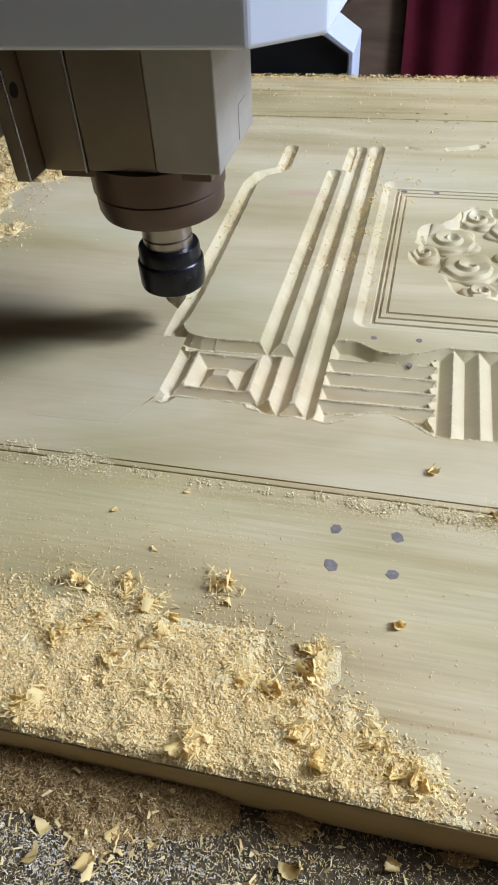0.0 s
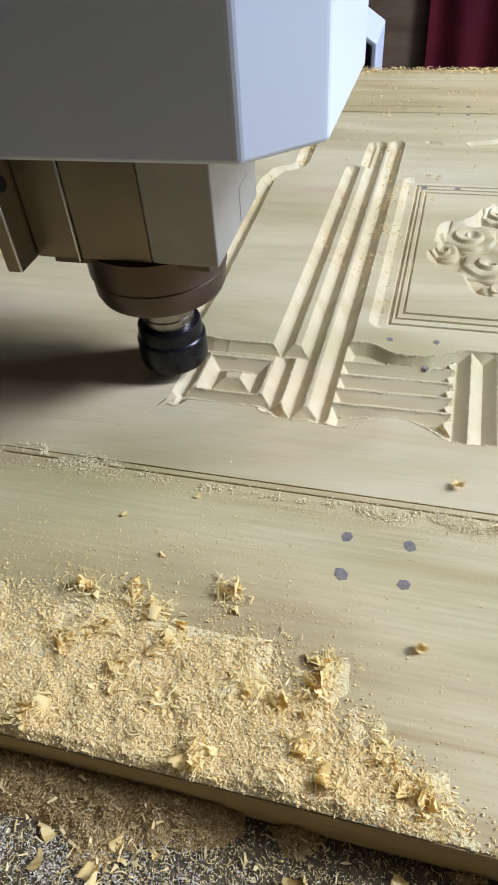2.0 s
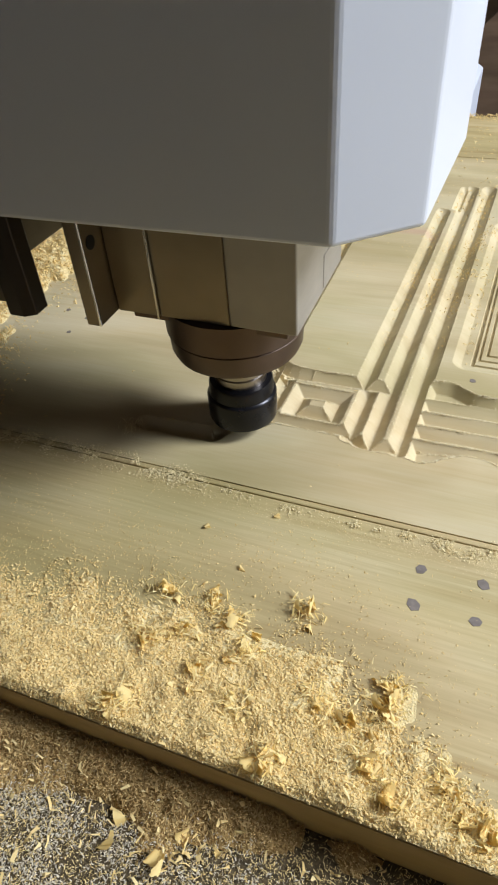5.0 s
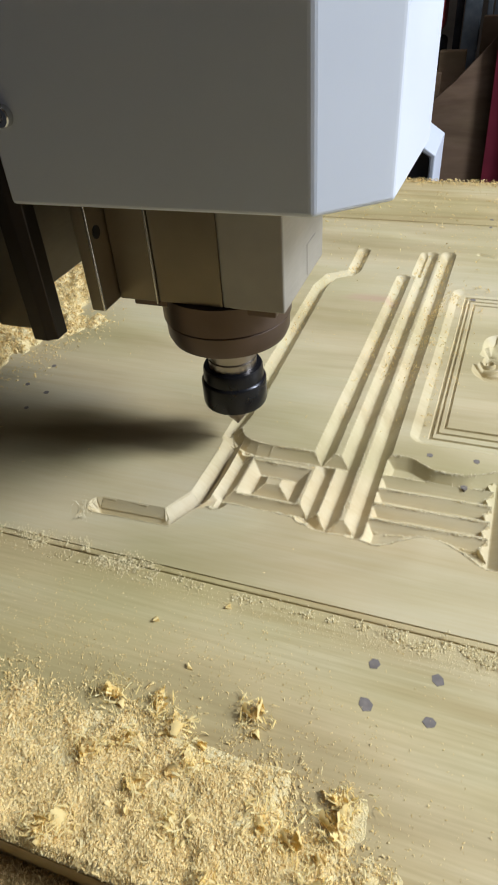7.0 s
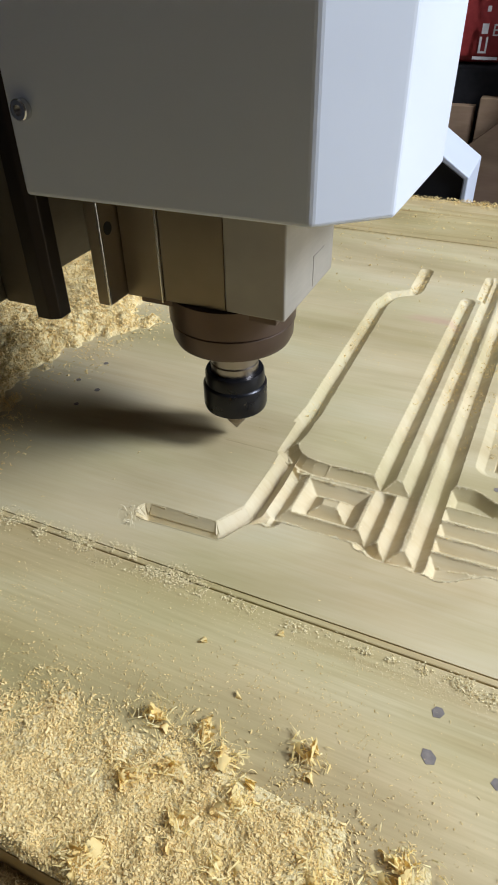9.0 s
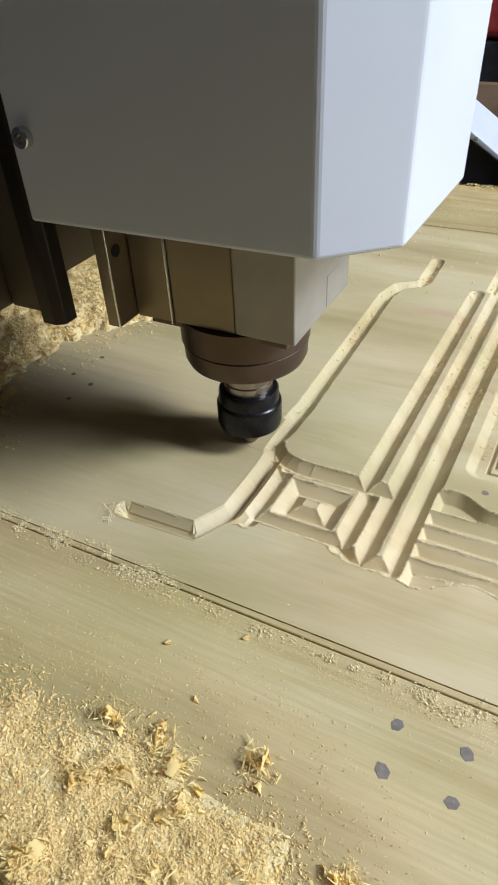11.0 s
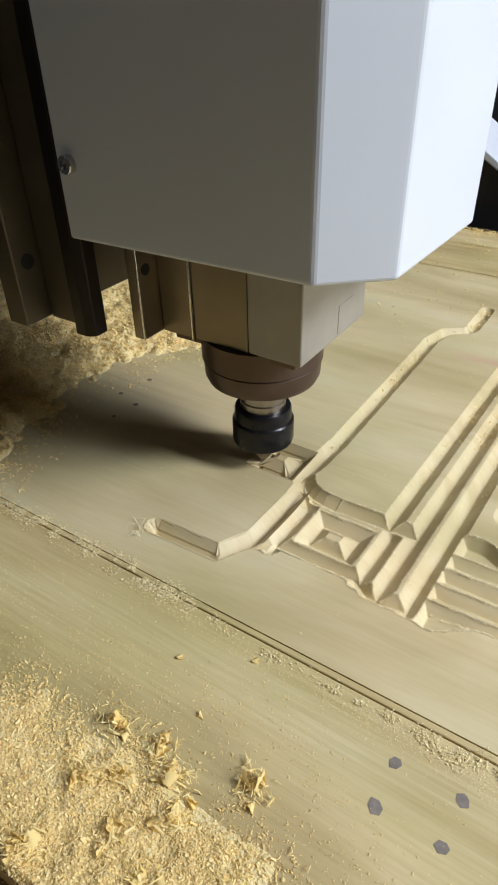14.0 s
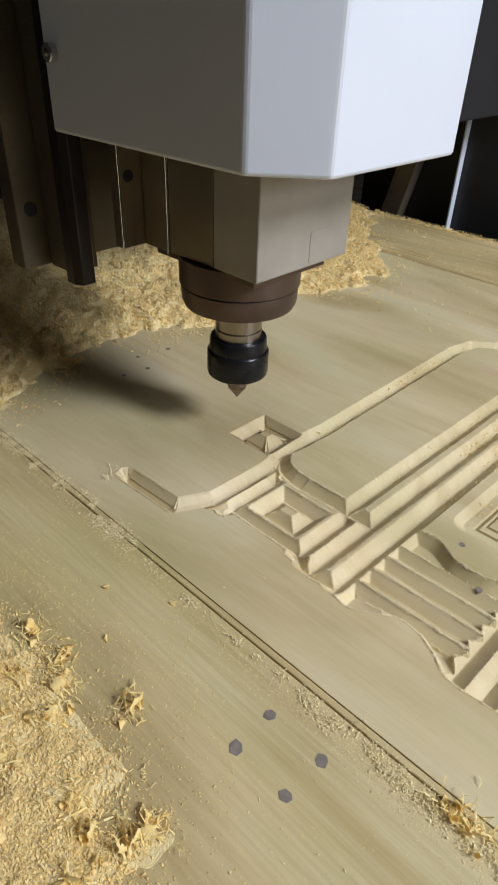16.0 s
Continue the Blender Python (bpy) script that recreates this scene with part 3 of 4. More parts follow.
def room():
    fl = link_mesh("floor", box(-3.2, 2.0, -2.6, 6.2, -0.9, -0.8), CONCRETE)
    tagged(fl, "dusty brown concrete workshop floor", "floor", kind="structure")
    # the hole in the ceiling is made up for the overhead fill lamp
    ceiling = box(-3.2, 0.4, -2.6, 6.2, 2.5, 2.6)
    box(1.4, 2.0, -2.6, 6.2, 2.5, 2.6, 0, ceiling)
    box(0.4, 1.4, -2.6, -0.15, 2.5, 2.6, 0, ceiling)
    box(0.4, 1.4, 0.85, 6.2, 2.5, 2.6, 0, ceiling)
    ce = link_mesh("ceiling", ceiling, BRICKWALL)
    tagged(ce, "plain plastered workshop ceiling with a hole for the added fill lamp", "ceiling", kind="structure")
    for name, b in (("wall_north", (-3.2, 2.0, 6.0, 6.2)), ("wall_west", (-3.2, -3.0, -2.4, 6.0))):
        tagged(link_mesh(name, box(*b, -0.8, 2.5), BRICKWALL), "old brown plastered workshop wall", "wall", kind="structure")
    bm = box(1.8, 2.0, -2.4, 0.10, -0.8, 2.5)
    box(1.8, 2.0, 0.10, 0.70, -0.8, 0.54, 0, bm)
    box(1.8, 2.0, 0.10, 0.70, 0.94, 1.18, 0, bm)
    box(1.8, 2.0, 0.10, 0.70, 1.84, 2.5, 0, bm)
    box(1.8, 2.0, 0.70, 6.0, -0.8, 2.5, 0, bm)
    tagged(link_mesh("wall_east", bm, BRICKWALL), "plastered wall with a high and a low window opening", "wall", kind="structure")
    # this opening is made up to go with the rear fill lamp
    bm = box(-3.2, 0.2, -2.6, -2.4, -0.8, 2.5)
    box(1.0, 2.0, -2.6, -2.4, -0.8, 2.5, 0, bm)
    box(0.2, 1.0, -2.6, -2.4, -0.8, 0.85, 0, bm)
    box(0.2, 1.0, -2.6, -2.4, 1.55, 2.5, 0, bm)
    tagged(link_mesh("wall_south", bm, BRICKWALL), "plastered wall with an opening for the added rear fill lamp", "wall", kind="structure")


room()


# ---- things behind the bed ----
TARP = speckled("maroon_plastic", (0.10, 0.012, 0.022), (0.17, 0.022, 0.036), 9, 0.28, 0.25, 0.01)
PLY = wood_material("old_plywood", (0.16, 0.10, 0.065), (0.22, 0.145, 0.095), (0.19, 0.125, 0.085), "x", 0.8)
GREY_TIMBER = speckled("weathered_grey_timber", (0.16, 0.19, 0.22), (0.28, 0.32, 0.36), 30, 0.85, 0.4, 0.003)
OFFCUT = wood_material("brown_offcut", (0.26, 0.17, 0.11), (0.34, 0.23, 0.15), (0.3, 0.2, 0.13), "x", 0.8)
RED_BAG = speckled("red_woven_plastic", (0.32, 0.035, 0.035), (0.45, 0.06, 0.055), 60, 0.45, 0.3, 0.002)
PRINT = speckled("white_print", (0.7, 0.66, 0.63), (0.8, 0.77, 0.74), 90, 0.6, 0.0)
BLACK_CLOTH = speckled("black_cloth", (0.008, 0.008, 0.010), (0.02, 0.018, 0.02), 40, 0.9, 0.4, 0.004)


def draped(name, x0, x1, z0, z1, y, mat, waves, depth, lean=0.0):
    """A hanging sheet with folds, 3 mm thick."""
    nx, nz = 70, 30
    bm = bmesh.new()
    rows = []
    for thick in (0.0, 0.003):
        rows.append([[bm.verts.new((x0 + (x1 - x0) * i / nx + 0.012 * math.sin(3.1 * k / nz + i * 0.2) - lean * k / nz,
                                    y + thick + depth * (math.sin(waves * i / nx + 0.9 * math.sin(2.0 * k / nz)) + 0.45 * math.sin(2.3 * waves * i / nx + 2.2 * k / nz)),
                                    z0 + (z1 - z0) * k / nz)) for i in range(nx + 1)] for k in range(nz + 1)])
    for sheet in rows:
        for k in range(nz):
            for i in range(nx):
                bm.faces.new((sheet[k][i], sheet[k][i + 1], sheet[k + 1][i + 1], sheet[k + 1][i]))
    bmesh.ops.recalc_face_normals(bm, faces=bm.faces)
    return link_mesh(name, bm, mat, None, "", True)


tagged(draped("tarpaulin", 0.048, 0.95, -0.80, 0.32, 1.42, TARP, 17.0, 0.02, 0.02), "dark maroon glossy plastic tarpaulin hanging in folds", "tarpaulin")


def plywood():
    outline = [(-0.55, -0.8), (0.20, -0.8), (0.20, 0.20), (0.060, 0.066), (-0.043, -0.046), (-0.16, -0.150), (-0.55, -0.36)]
    bm = prism(outline, -0.009, 0.009, 0.001)
    ob = link_mesh("plywood_sheet", bm, PLY)
    ob.matrix_world = pose(0, 1.475, 0, 90, 0, 0)
    tagged(ob, "dusty brown plywood sheet leaning with a cut corner", "plywood")


plywood()


def timber(x0, x1, y0, y1, z0, z1, mat, label, m=None):
    ob = link_mesh("timber", box(x0, x1, y0, y1, z0, z1, 0.002), mat)
    tagged(ob, label, "timber", "timber behind the machine")


for x0, x1, z0 in ((-0.046, -0.008, -0.8), (0.004, 0.016, -0.8), (0.020, 0.060, -0.8)):
    timber(x0, x1, 1.56, 1.585, z0, 0.60, GREY_TIMBER, "weathered blue-grey upright timber plank")
timber(-0.066, -0.050, 1.57, 1.59, -0.8, 0.6, BLACK_CLOTH, "black painted upright timber batten")
timber(-0.090, -0.028, 1.53, 1.558, -0.8, 0.008, OFFCUT, "brown timber offcut standing on end")
timber(0.000, 0.070, 1.53, 1.558, -0.8, 0.075, OFFCUT, "brown timber offcut standing on end")
timber(-0.30, -0.145, 1.53, 1.56, -0.8, -0.055, OFFCUT, "brown timber offcut standing on end")
timber(-0.135, -0.080, 1.52, 1.56, -0.8, -0.035, OFFCUT, "brown timber offcut standing on end")


def red_bag():
    bag = empty("printed_bag", "red woven plastic bag with white print, slumped on timber", "bag")
    bm = box(-0.36, -0.092, 1.57, 1.70, 0.028, 0.40, 0.03, segments=4)
    bmesh.ops.subdivide_edges(bm, edges=list(bm.edges), cuts=3, use_grid_fill=True)
    for v in bm.verts:
        v.co += Vector((0.3, 1, 0.5)) * 0.008 * noise.noise(v.co * 14)
    part("sack", bm, RED_BAG, bag, "", True)
    data = bpy.data.curves.new("letter", "FONT")
    data.body, data.size, data.extrude, data.align_x = "B", 0.034, 0.0006, "CENTER"
    letter = new("letter", data)
    letter.data.materials.append(PRINT)
    letter.parent = bag
    letter.matrix_local = pose(-0.130, 1.556, 0.088, 90, 0, 0)
    for x0, x1, z0, z1 in ((-0.163, -0.149, 0.092, 0.112), (-0.165, -0.160, 0.056, 0.086), (-0.150, -0.146, 0.056, 0.086), (-0.165, -0.146, 0.053, 0.057), (-0.175, -0.118, 0.040, 0.046),
                           (-0.158, -0.150, 0.135, 0.146), (-0.160, -0.154, 0.158, 0.185), (-0.138, -0.120, 0.166, 0.171), (-0.124, -0.120, 0.166, 0.185)):
        part("print_bar", box(x0, x1, 1.5555, 1.5575, z0, z1), PRINT, bag)
    ob = link_mesh("black_cloth", box(-0.40, -0.086, 1.575, 1.69, -0.8, 0.026, 0.012, segments=3), BLACK_CLOTH)
    tagged(ob, "black cloth bundle under the red bag", "cloth")


red_bag()


# ---- sawdust, chips and shavings ----
RNG = np.random.default_rng(7)


def lattice(x, y, cell, seed):
    """Smooth random heights, 0 to 1, with bumps of the size cell."""
    table = np.random.default_rng(seed).random((256, 256))
    u, v = x / cell + 900, y / cell + 900
    i, j = np.floor(u).astype(int), np.floor(v).astype(int)
    fu, fv = u - i, v - j
    fu, fv = fu * fu * (3 - 2 * fu), fv * fv * (3 - 2 * fv)
    t = lambda a, b: table[a % 256, b % 256]
    return (t(i, j) * (1 - fu) + t(i + 1, j) * fu) * (1 - fv) + (t(i, j + 1) * (1 - fu) + t(i + 1, j + 1) * fu) * fv


def near_edge(x):
    """How far from the near edge of the door the sawdust reaches."""
    return np.interp(x, [-0.75, -0.30, -0.10, -0.0916, -0.0665, -0.0564, -0.0424, -0.0353, -0.0193, -0.0134, 0.0028, 0.0157, 0.0279, 0.0491, 0.0588, 0.0765, 0.096, 0.115, 0.14, 0.3],
                     [0.096, 0.081, 0.052, 0.055, 0.060, 0.059, 0.056, 0.068, 0.058, 0.070, 0.060, 0.072, 0.062, 0.047, 0.054, 0.043, 0.026, 0.013, 0.004, 0.0]) - 0.225


def near_pile(x, y):
    d = near_edge(x) - 0.012 - y + (lattice(x, y, 0.016, 1) - 0.5) * 0.022 + (lattice(x, y, 0.005, 2) - 0.5) * 0.014
    body = np.clip(d * 0.07, -0.001, 0.0020)
    fall = np.clip((y + 0.2255) / 0.003, 0, 1)
    return (body + np.clip(d * 13, 0, 1) * (0.0058 * (lattice(x, y, 0.010, 3) - 0.33) + 0.0024 * lattice(x, y, 0.0042, 4) + 0.0014 * lattice(x, y, 0.0022, 43))) * fall - 0.0002


def pile_edge(y):
    return np.interp(y, [-0.25, -0.083, -0.063, -0.037, -0.003, 0.016, 0.045, 0.08, 0.105, 0.135, 0.17, 0.21, 0.239, 0.279, 0.33, 0.377, 0.42, 0.475, 0.56],
                     [-0.22, -0.225, -0.232, -0.238, -0.258, -0.262, -0.245, -0.248, -0.230, -0.233, -0.246, -0.252, -0.220, -0.196, -0.202, -0.216, -0.262, -0.32, -0.36])


def left_pile(x, y):
    d = pile_edge(y) - x + (lattice(x, y, 0.02, 5) - 0.5) * 0.034 + (lattice(x, y, 0.006, 6) - 0.5) * 0.022 + (lattice(x, y, 0.0025, 48) - 0.5) * 0.010
    body = (np.clip(d * 0.22, -0.001, 0.009) + np.clip((d - 0.04) * 0.10, 0, 0.012)) * np.interp(y, [0.24, 0.36], [1.0, 0.3])
    return body + np.clip(d * 30, 0, 1) * (0.004 * (lattice(x, y, 0.010, 7) - 0.4) + 0.0022 * lattice(x, y, 0.003, 8)) - 0.0002


def heap(name, label, x0, x1, y0, y1, step, height, mat):
    xs, ys = np.arange(x0, x1, step), np.arange(y0, y1, step)
    gx, gy = np.meshgrid(xs, ys)
    z = height(gx, gy)
    top = z > 0.0
    keep = top[:-1, :-1] | top[1:, :-1] | top[:-1, 1:] | top[1:, 1:]
    ob = new(name, grid_mesh(name, xs, ys, z, mat, keep, True))
    tagged(ob, label, "sawdust", kind="stuff")


heap("sawdust", "heap of pale yellow sawdust along the door's edge", -0.32, 0.15, -0.2252, -0.12, 0.0008, near_pile, SAWDUST)
heap("sawdust", "bank of pale yellow sawdust on the door under the gantry", -0.62, -0.10, -0.22, 0.548, 0.0015, left_pile, SAWDUST)


def bed_heap(x, y):
    d = np.interp(x, [-0.5, -0.10, 0.0, 0.02, 0.05, 0.3], [0.05, 0.030, 0.020, 0.012, 0.003, 0.001]) + (y + 0.2252) + (lattice(x, y, 0.014, 31) - 0.5) * 0.016 + (lattice(x, y, 0.004, 37) - 0.5) * 0.004
    return BOARD_Z + np.clip(d * 0.5, -0.001, 0.007) + np.clip(d * 60, 0, 1) * 0.003 * lattice(x, y, 0.004, 32)


def heap_on_bed():
    xs, ys = np.arange(-0.5, 0.2, 0.002), np.arange(-0.31, -0.2252, 0.002)
    gx, gy = np.meshgrid(xs, ys)
    z = bed_heap(gx, gy)
    top = z > BOARD_Z + 0.0003
    ob = new("sawdust", grid_mesh("sawdust", xs, ys, z, OLD_DUST, top[:-1, :-1] | top[1:, 1:], True))
    tagged(ob, "brown sawdust heaped on the bed against the door's edge", "sawdust", kind="stuff")


heap_on_bed()


def chips(name, label, px, py, pz, size, mat, tilt=0.6, wide=1.0):
    """Many small bent flakes in one mesh."""
    n = len(px)
    ln, wd = size * RNG.uniform(0.5, 1.6, n), size * wide * RNG.uniform(0.18, 0.55, n)
    yaw, pit, rol = RNG.uniform(0, 2 * math.pi, n), RNG.normal(0, tilt, n), RNG.normal(0, tilt, n)
    bend = ln * RNG.uniform(0.05, 0.45, n)
    cy, sy, cp, sp, cr, sr = np.cos(yaw), np.sin(yaw), np.cos(pit), np.sin(pit), np.cos(rol), np.sin(rol)
    ex = np.stack((cy * cp, sy * cp, sp), -1)
    ey = np.stack((-sy * cr, cy * cr, sr), -1)
    ez = np.cross(ex, ey)
    o = np.stack((px, py, pz), -1)
    co = []
    for u, h in ((-0.5, 0.0), (0.0, 1.0), (0.5, 0.0)):
        taper = RNG.uniform(0.05, 1.0, n)
        for v in (-0.5, 0.5):
            co.append(o + ex * (u * ln)[:, None] + ey * (v * wd * taper)[:, None] + ez * (h * bend)[:, None])
    co = np.stack(co, 1).reshape(-1, 3)
    base = np.arange(n)[:, None] * 6
    quads = np.concatenate((base + np.array([0, 2, 3, 1]), base + np.array([2, 4, 5, 3])), 1).reshape(-1, 4)
    me = bpy.data.meshes.new(name)
    me.vertices.add(len(co))
    me.vertices.foreach_set("co", co.astype(np.float32).ravel())
    me.loops.add(len(quads) * 4)
    me.loops.foreach_set("vertex_index", quads.astype(np.int32).ravel())
    me.polygons.add(len(quads))
    me.polygons.foreach_set("loop_start", np.arange(0, len(quads) * 4, 4, dtype=np.int32))
    me.update(calc_edges=True)
    me.polygons.foreach_set("use_smooth", np.zeros(len(quads), bool))
    me.materials.append(mat)
    ob = new(name, me)
    return tagged(ob, label, "wood chips", kind="stuff")


def scatter(count, x0, x1, y0, y1, weight):
    x, y = RNG.uniform(x0, x1, count), RNG.uniform(y0, y1, count)
    ok = RNG.random(count) < weight(x, y)
    return x[ok], y[ok]


def near_cover(x, y):
    """How thickly the fine dust covers the near rail: clumps that thin out away from its edge."""
    d = near_edge(x) + 0.004 - y + (lattice(x, y, 0.014, 34) - 0.5) * 0.024
    clumps = np.clip(lattice(x, y, 0.0050, 33) * 1.5 + lattice(x, y, 0.0022, 35) * 1.2 - 1.0, 0, 1)
    thick = np.clip(d / 0.030, 0, 1)
    return np.clip(thick ** 1.2 * (0.18 + 0.9 * clumps) + np.clip(d / 0.05 - 0.5, 0, 0.5), 0, 1)


x, y = scatter(280000, -0.30, 0.15, -0.225, -0.10, near_cover)
chips("wood_chips", "fine pale chips lying on the sawdust", x, y, np.maximum(near_pile(x, y), 0) + RNG.uniform(0.0001, 0.0004, len(x)), 0.0013, CHIPS, 0.5, 1.5)
x, y = scatter(3600, -0.30, 0.15, -0.225, -0.12, lambda x, y: near_cover(x, y) * np.clip(lattice(x, y, 0.014, 22) ** 2 * 1.6, 0, 1))
chips("wood_chips", "larger yellow flakes lying on the sawdust", x, y, np.maximum(near_pile(x, y), 0) + 0.0005, 0.0028, CHIPS, 0.5)
x, y = scatter(46000, -0.30, 0.20, -0.225, -0.10, lambda x, y: 0.03 + 0.85 * np.clip((near_edge(x) + 0.062 - y) / 0.060, 0, 1) ** 1.3 * (x < 0.12) * np.clip(0.75 - x * 5, 0.25, 1) * lattice(x, y, 0.01, 23))
chips("wood_chips", "loose specks of sawdust on the near rail", x, y, np.full(len(x), 0.0002), 0.0009, CHIPS, 0.35)


def bead_dust(x, y):
    amount = np.interp(x, [-0.35, -0.15, -0.09, -0.055, -0.045, -0.030, 0.010, 0.045, 0.065, 0.25], [0.5, 0.65, 1.0, 0.8, 0.2, 0.22, 0.3, 0.45, 0.9, 1.2])
    middle = np.interp(x, [-0.10, -0.045, -0.03, 0.25], [-0.0985, -0.1010, -0.1035, -0.1040])
    width = np.interp(x, [-0.10, -0.05, -0.03, 0.04, 0.07], [0.0048, 0.0040, 0.0022, 0.0022, 0.0034])
    return np.clip(amount * np.exp(-((y - middle) / width) ** 2) * np.clip(lattice(x, y, 0.006, 24) * 2.6 - 0.75, 0.02, 1), 0, 1)


x, y = scatter(24000, -0.12, 0.25, -0.125, -0.1, lambda x, y: np.interp(x, [-0.1, 0.0, 0.06, 0.2], [0.1, 0.35, 0.8, 1.0]) * np.exp(-((y + 0.107) / 0.006) ** 2) * (0.3 + lattice(x, y, 0.008, 47)))
chips("wood_chips", "thin whitish film of dust beside the bead", x, y, np.full(len(x), 0.0002), 0.0006, PALE_CHIPS, 0.2)
x, y = scatter(110000, -0.35, 0.25, -0.1150, -0.0890, bead_dust)
chips("wood_chips", "line of fine chips along the bead of the door", x, y, 0.0002 + RNG.uniform(0, 0.0007, len(x)), 0.0009, PALE_CHIPS, 0.45, 1.6)
x, y = scatter(150000, -0.50, -0.12, -0.20, 0.55, lambda x, y: np.clip((left_pile(x, y) > 0.0005) * np.clip(1.1 - (pile_edge(y) - x) * 5, 0.25, 1), 0, 1))
chips("wood_chips", "pale chips lying on the bank of sawdust", x, y, np.maximum(left_pile(x, y), 0) + RNG.uniform(0.0003, 0.0012, len(x)), 0.0030, CHIPS, 0.5)
x, y = scatter(26000, -0.34, -0.12, -0.15, 0.55, lambda x, y: np.clip(1 - np.abs(x - pile_edge(y) - 0.012) / 0.034, 0, 1) ** 2 * (0.3 + 0.7 * lattice(x, y, 0.012, 45)))
chips("wood_chips", "loose chips round the edge of the bank of sawdust", x, y, np.maximum(left_pile(x, y), 0) + 0.0004, 0.0024, CHIPS, 0.4)
x, y = scatter(8000, -0.35, 0.25, 0.25, 0.55, lambda x, y: np.clip(0.10 + 0.5 * (y > 0.43) * lattice(x, y, 0.02, 25) ** 2 + 0.9 * np.clip((y - 0.535) / 0.01, 0, 1), 0, 1))
chips("wood_chips", "loose chips on the far rail of the door", x, y, np.full(len(x), 0.0005), 0.0028, CHIPS, 0.5)
x, y = scatter(4500, -0.35, 0.25, 0.53, 0.5515, lambda x, y: np.clip((y - 0.528) / 0.02, 0, 1) * (0.25 + lattice(x, y, 0.012, 29)))
chips("wood_chips", "chips heaped on the far edge of the door", x, y, RNG.uniform(0.0003, 0.0024, len(x)), 0.0032, CHIPS, 0.4)
x, y = scatter(7000, -0.22, 0.2, -0.09, 0.43, lambda x, y: np.interp(y, [-0.09, 0.12, 0.25, 0.42], [0.03, 0.06, 0.30, 0.45]) * (0.3 + lattice(x, y, 0.03, 46) ** 2 * 1.5) * np.where((x > 0.05) & (y < 0.3), 0.25, 1))
chips("wood_chips", "stray specks on the carved panel", x, y, relief(x, y) + 0.0003, 0.0014, CHIPS, 0.3)
x, y = scatter(16000, -0.07, 0.06, 0.05, 0.33, lambda x, y: (relief(x, y) < -0.002) * lattice(x, y, 0.016, 26) ** 2 * 1.5 * np.interp(y, [0.05, 0.15, 0.25], [0.25, 0.8, 1.0]))
chips("wood_chips", "chips caught in the long grooves", x, y, relief(x, y) + 0.0005, 0.0018, CHIPS, 0.6)
x, y = scatter(5000, 0.040, 0.085, 0.10, 0.26, lambda x, y: lattice(x, y, 0.012, 49) ** 3 * 1.6 * np.interp(y, [0.10, 0.20, 0.25], [0.1, 0.7, 1.0]) * np.interp(x, [0.06, 0.085], [1.0, 0.1]))
chips("wood_chips", "yellow chips lying in the cove of the flower panel", x, y, relief(x, y) + 0.0004, 0.0020, CHIPS, 0.5)
x, y = scatter(150000, -0.35, 0.3, -0.34, -0.2252, lambda x, y: 0.25 + 0.75 * lattice(x, y, 0.03, 27) * np.clip((-0.20 - y) * 12, 0.3, 1))
chips("wood_chips", "pale chips strewn over the machine bed", x, y, np.maximum(bed_heap(x, y), BOARD_Z) + 0.0004, 0.0010, CHIPS, 0.4)
x, y = scatter(70000, -0.35, 0.15, -0.31, -0.2252, lambda x, y: np.clip((bed_heap(x, y) - BOARD_Z) * 500, 0, 1))
chips("wood_chips", "old brown chips heaped against the door's edge", x, y, bed_heap(x, y) + RNG.uniform(0.0002, 0.0009, len(x)), 0.0018, OLD_CHIPS, 0.5)
x, y = scatter(170000, -0.35, 0.10, -0.34, -0.235, lambda x, y: np.interp(x, [-0.2, 0.0, 0.1], [0.9, 0.6, 0.1]) * np.clip((-0.232 - y) * 50, 0, 1) * lattice(x, y, 0.012, 36))
chips("wood_chips", "grey-white dust speckled over the machine bed", x, y, np.maximum(bed_heap(x, y), BOARD_Z) + 0.0003, 0.0012, PALE_DUST, 0.35)
x, y = scatter(3600, -0.35, 0.3, -0.34, -0.228, lambda x, y: 0.15 + 0.85 * lattice(x, y, 0.03, 28))
chips("wood_chips", "larger flakes strewn over the machine bed", x, y, np.maximum(bed_heap(x, y), BOARD_Z) + 0.001, 0.0036, CHIPS, 0.5)


def fresh_distance(x, y):
    """How far a point lies from the middle of the cuts that are made during the clip."""
    x0, x1, y0, y1 = NEW_SQUARE
    return np.minimum(line_dist(x, y, NEW_GROOVE), line_dist(x, y, [(x0, y0), (x1, y0), (x1, y1), (x0, y1), (x0, y0)]))


def fibres():
    """Torn fibres that stand along the cut edges."""
    px, py = RNG.uniform(-0.070, 0.145, 1100000), RNG.uniform(-0.058, 0.325, 1100000)
    h = 0.0007
    here = relief(px, py)
    bend_x = 2 * here - relief(px + h, py) - relief(px - h, py)
    bend_y = 2 * here - relief(px, py + h) - relief(px, py - h)
    patchy = np.clip(lattice(px, py, 0.004, 41) * 1.8 - 0.2, 0.12, 1) * np.clip(lattice(px, py, 0.018, 42) * 1.7 - 0.1, 0.3, 1)
    near = np.where((py < 0.024) | (px > 0.045), 1.0, 0.45)
    keep = (RNG.random(len(px)) < (np.clip(bend_y / 0.0004, 0, 1) * 1.2 + np.clip(bend_x / 0.0004, 0, 1) * 0.28) * patchy * near) & ((py < 0.03) | (px < 0.047)) & (fresh_distance(px, py) > 0.0085)
    px, py = px[keep], py[keep]
    chips("torn_fibres", "torn pale wood fibres along the cut edges", px, py, relief(px, py) + 0.0001, 0.0015, FIBRE, 0.6, 0.42)


fibres()


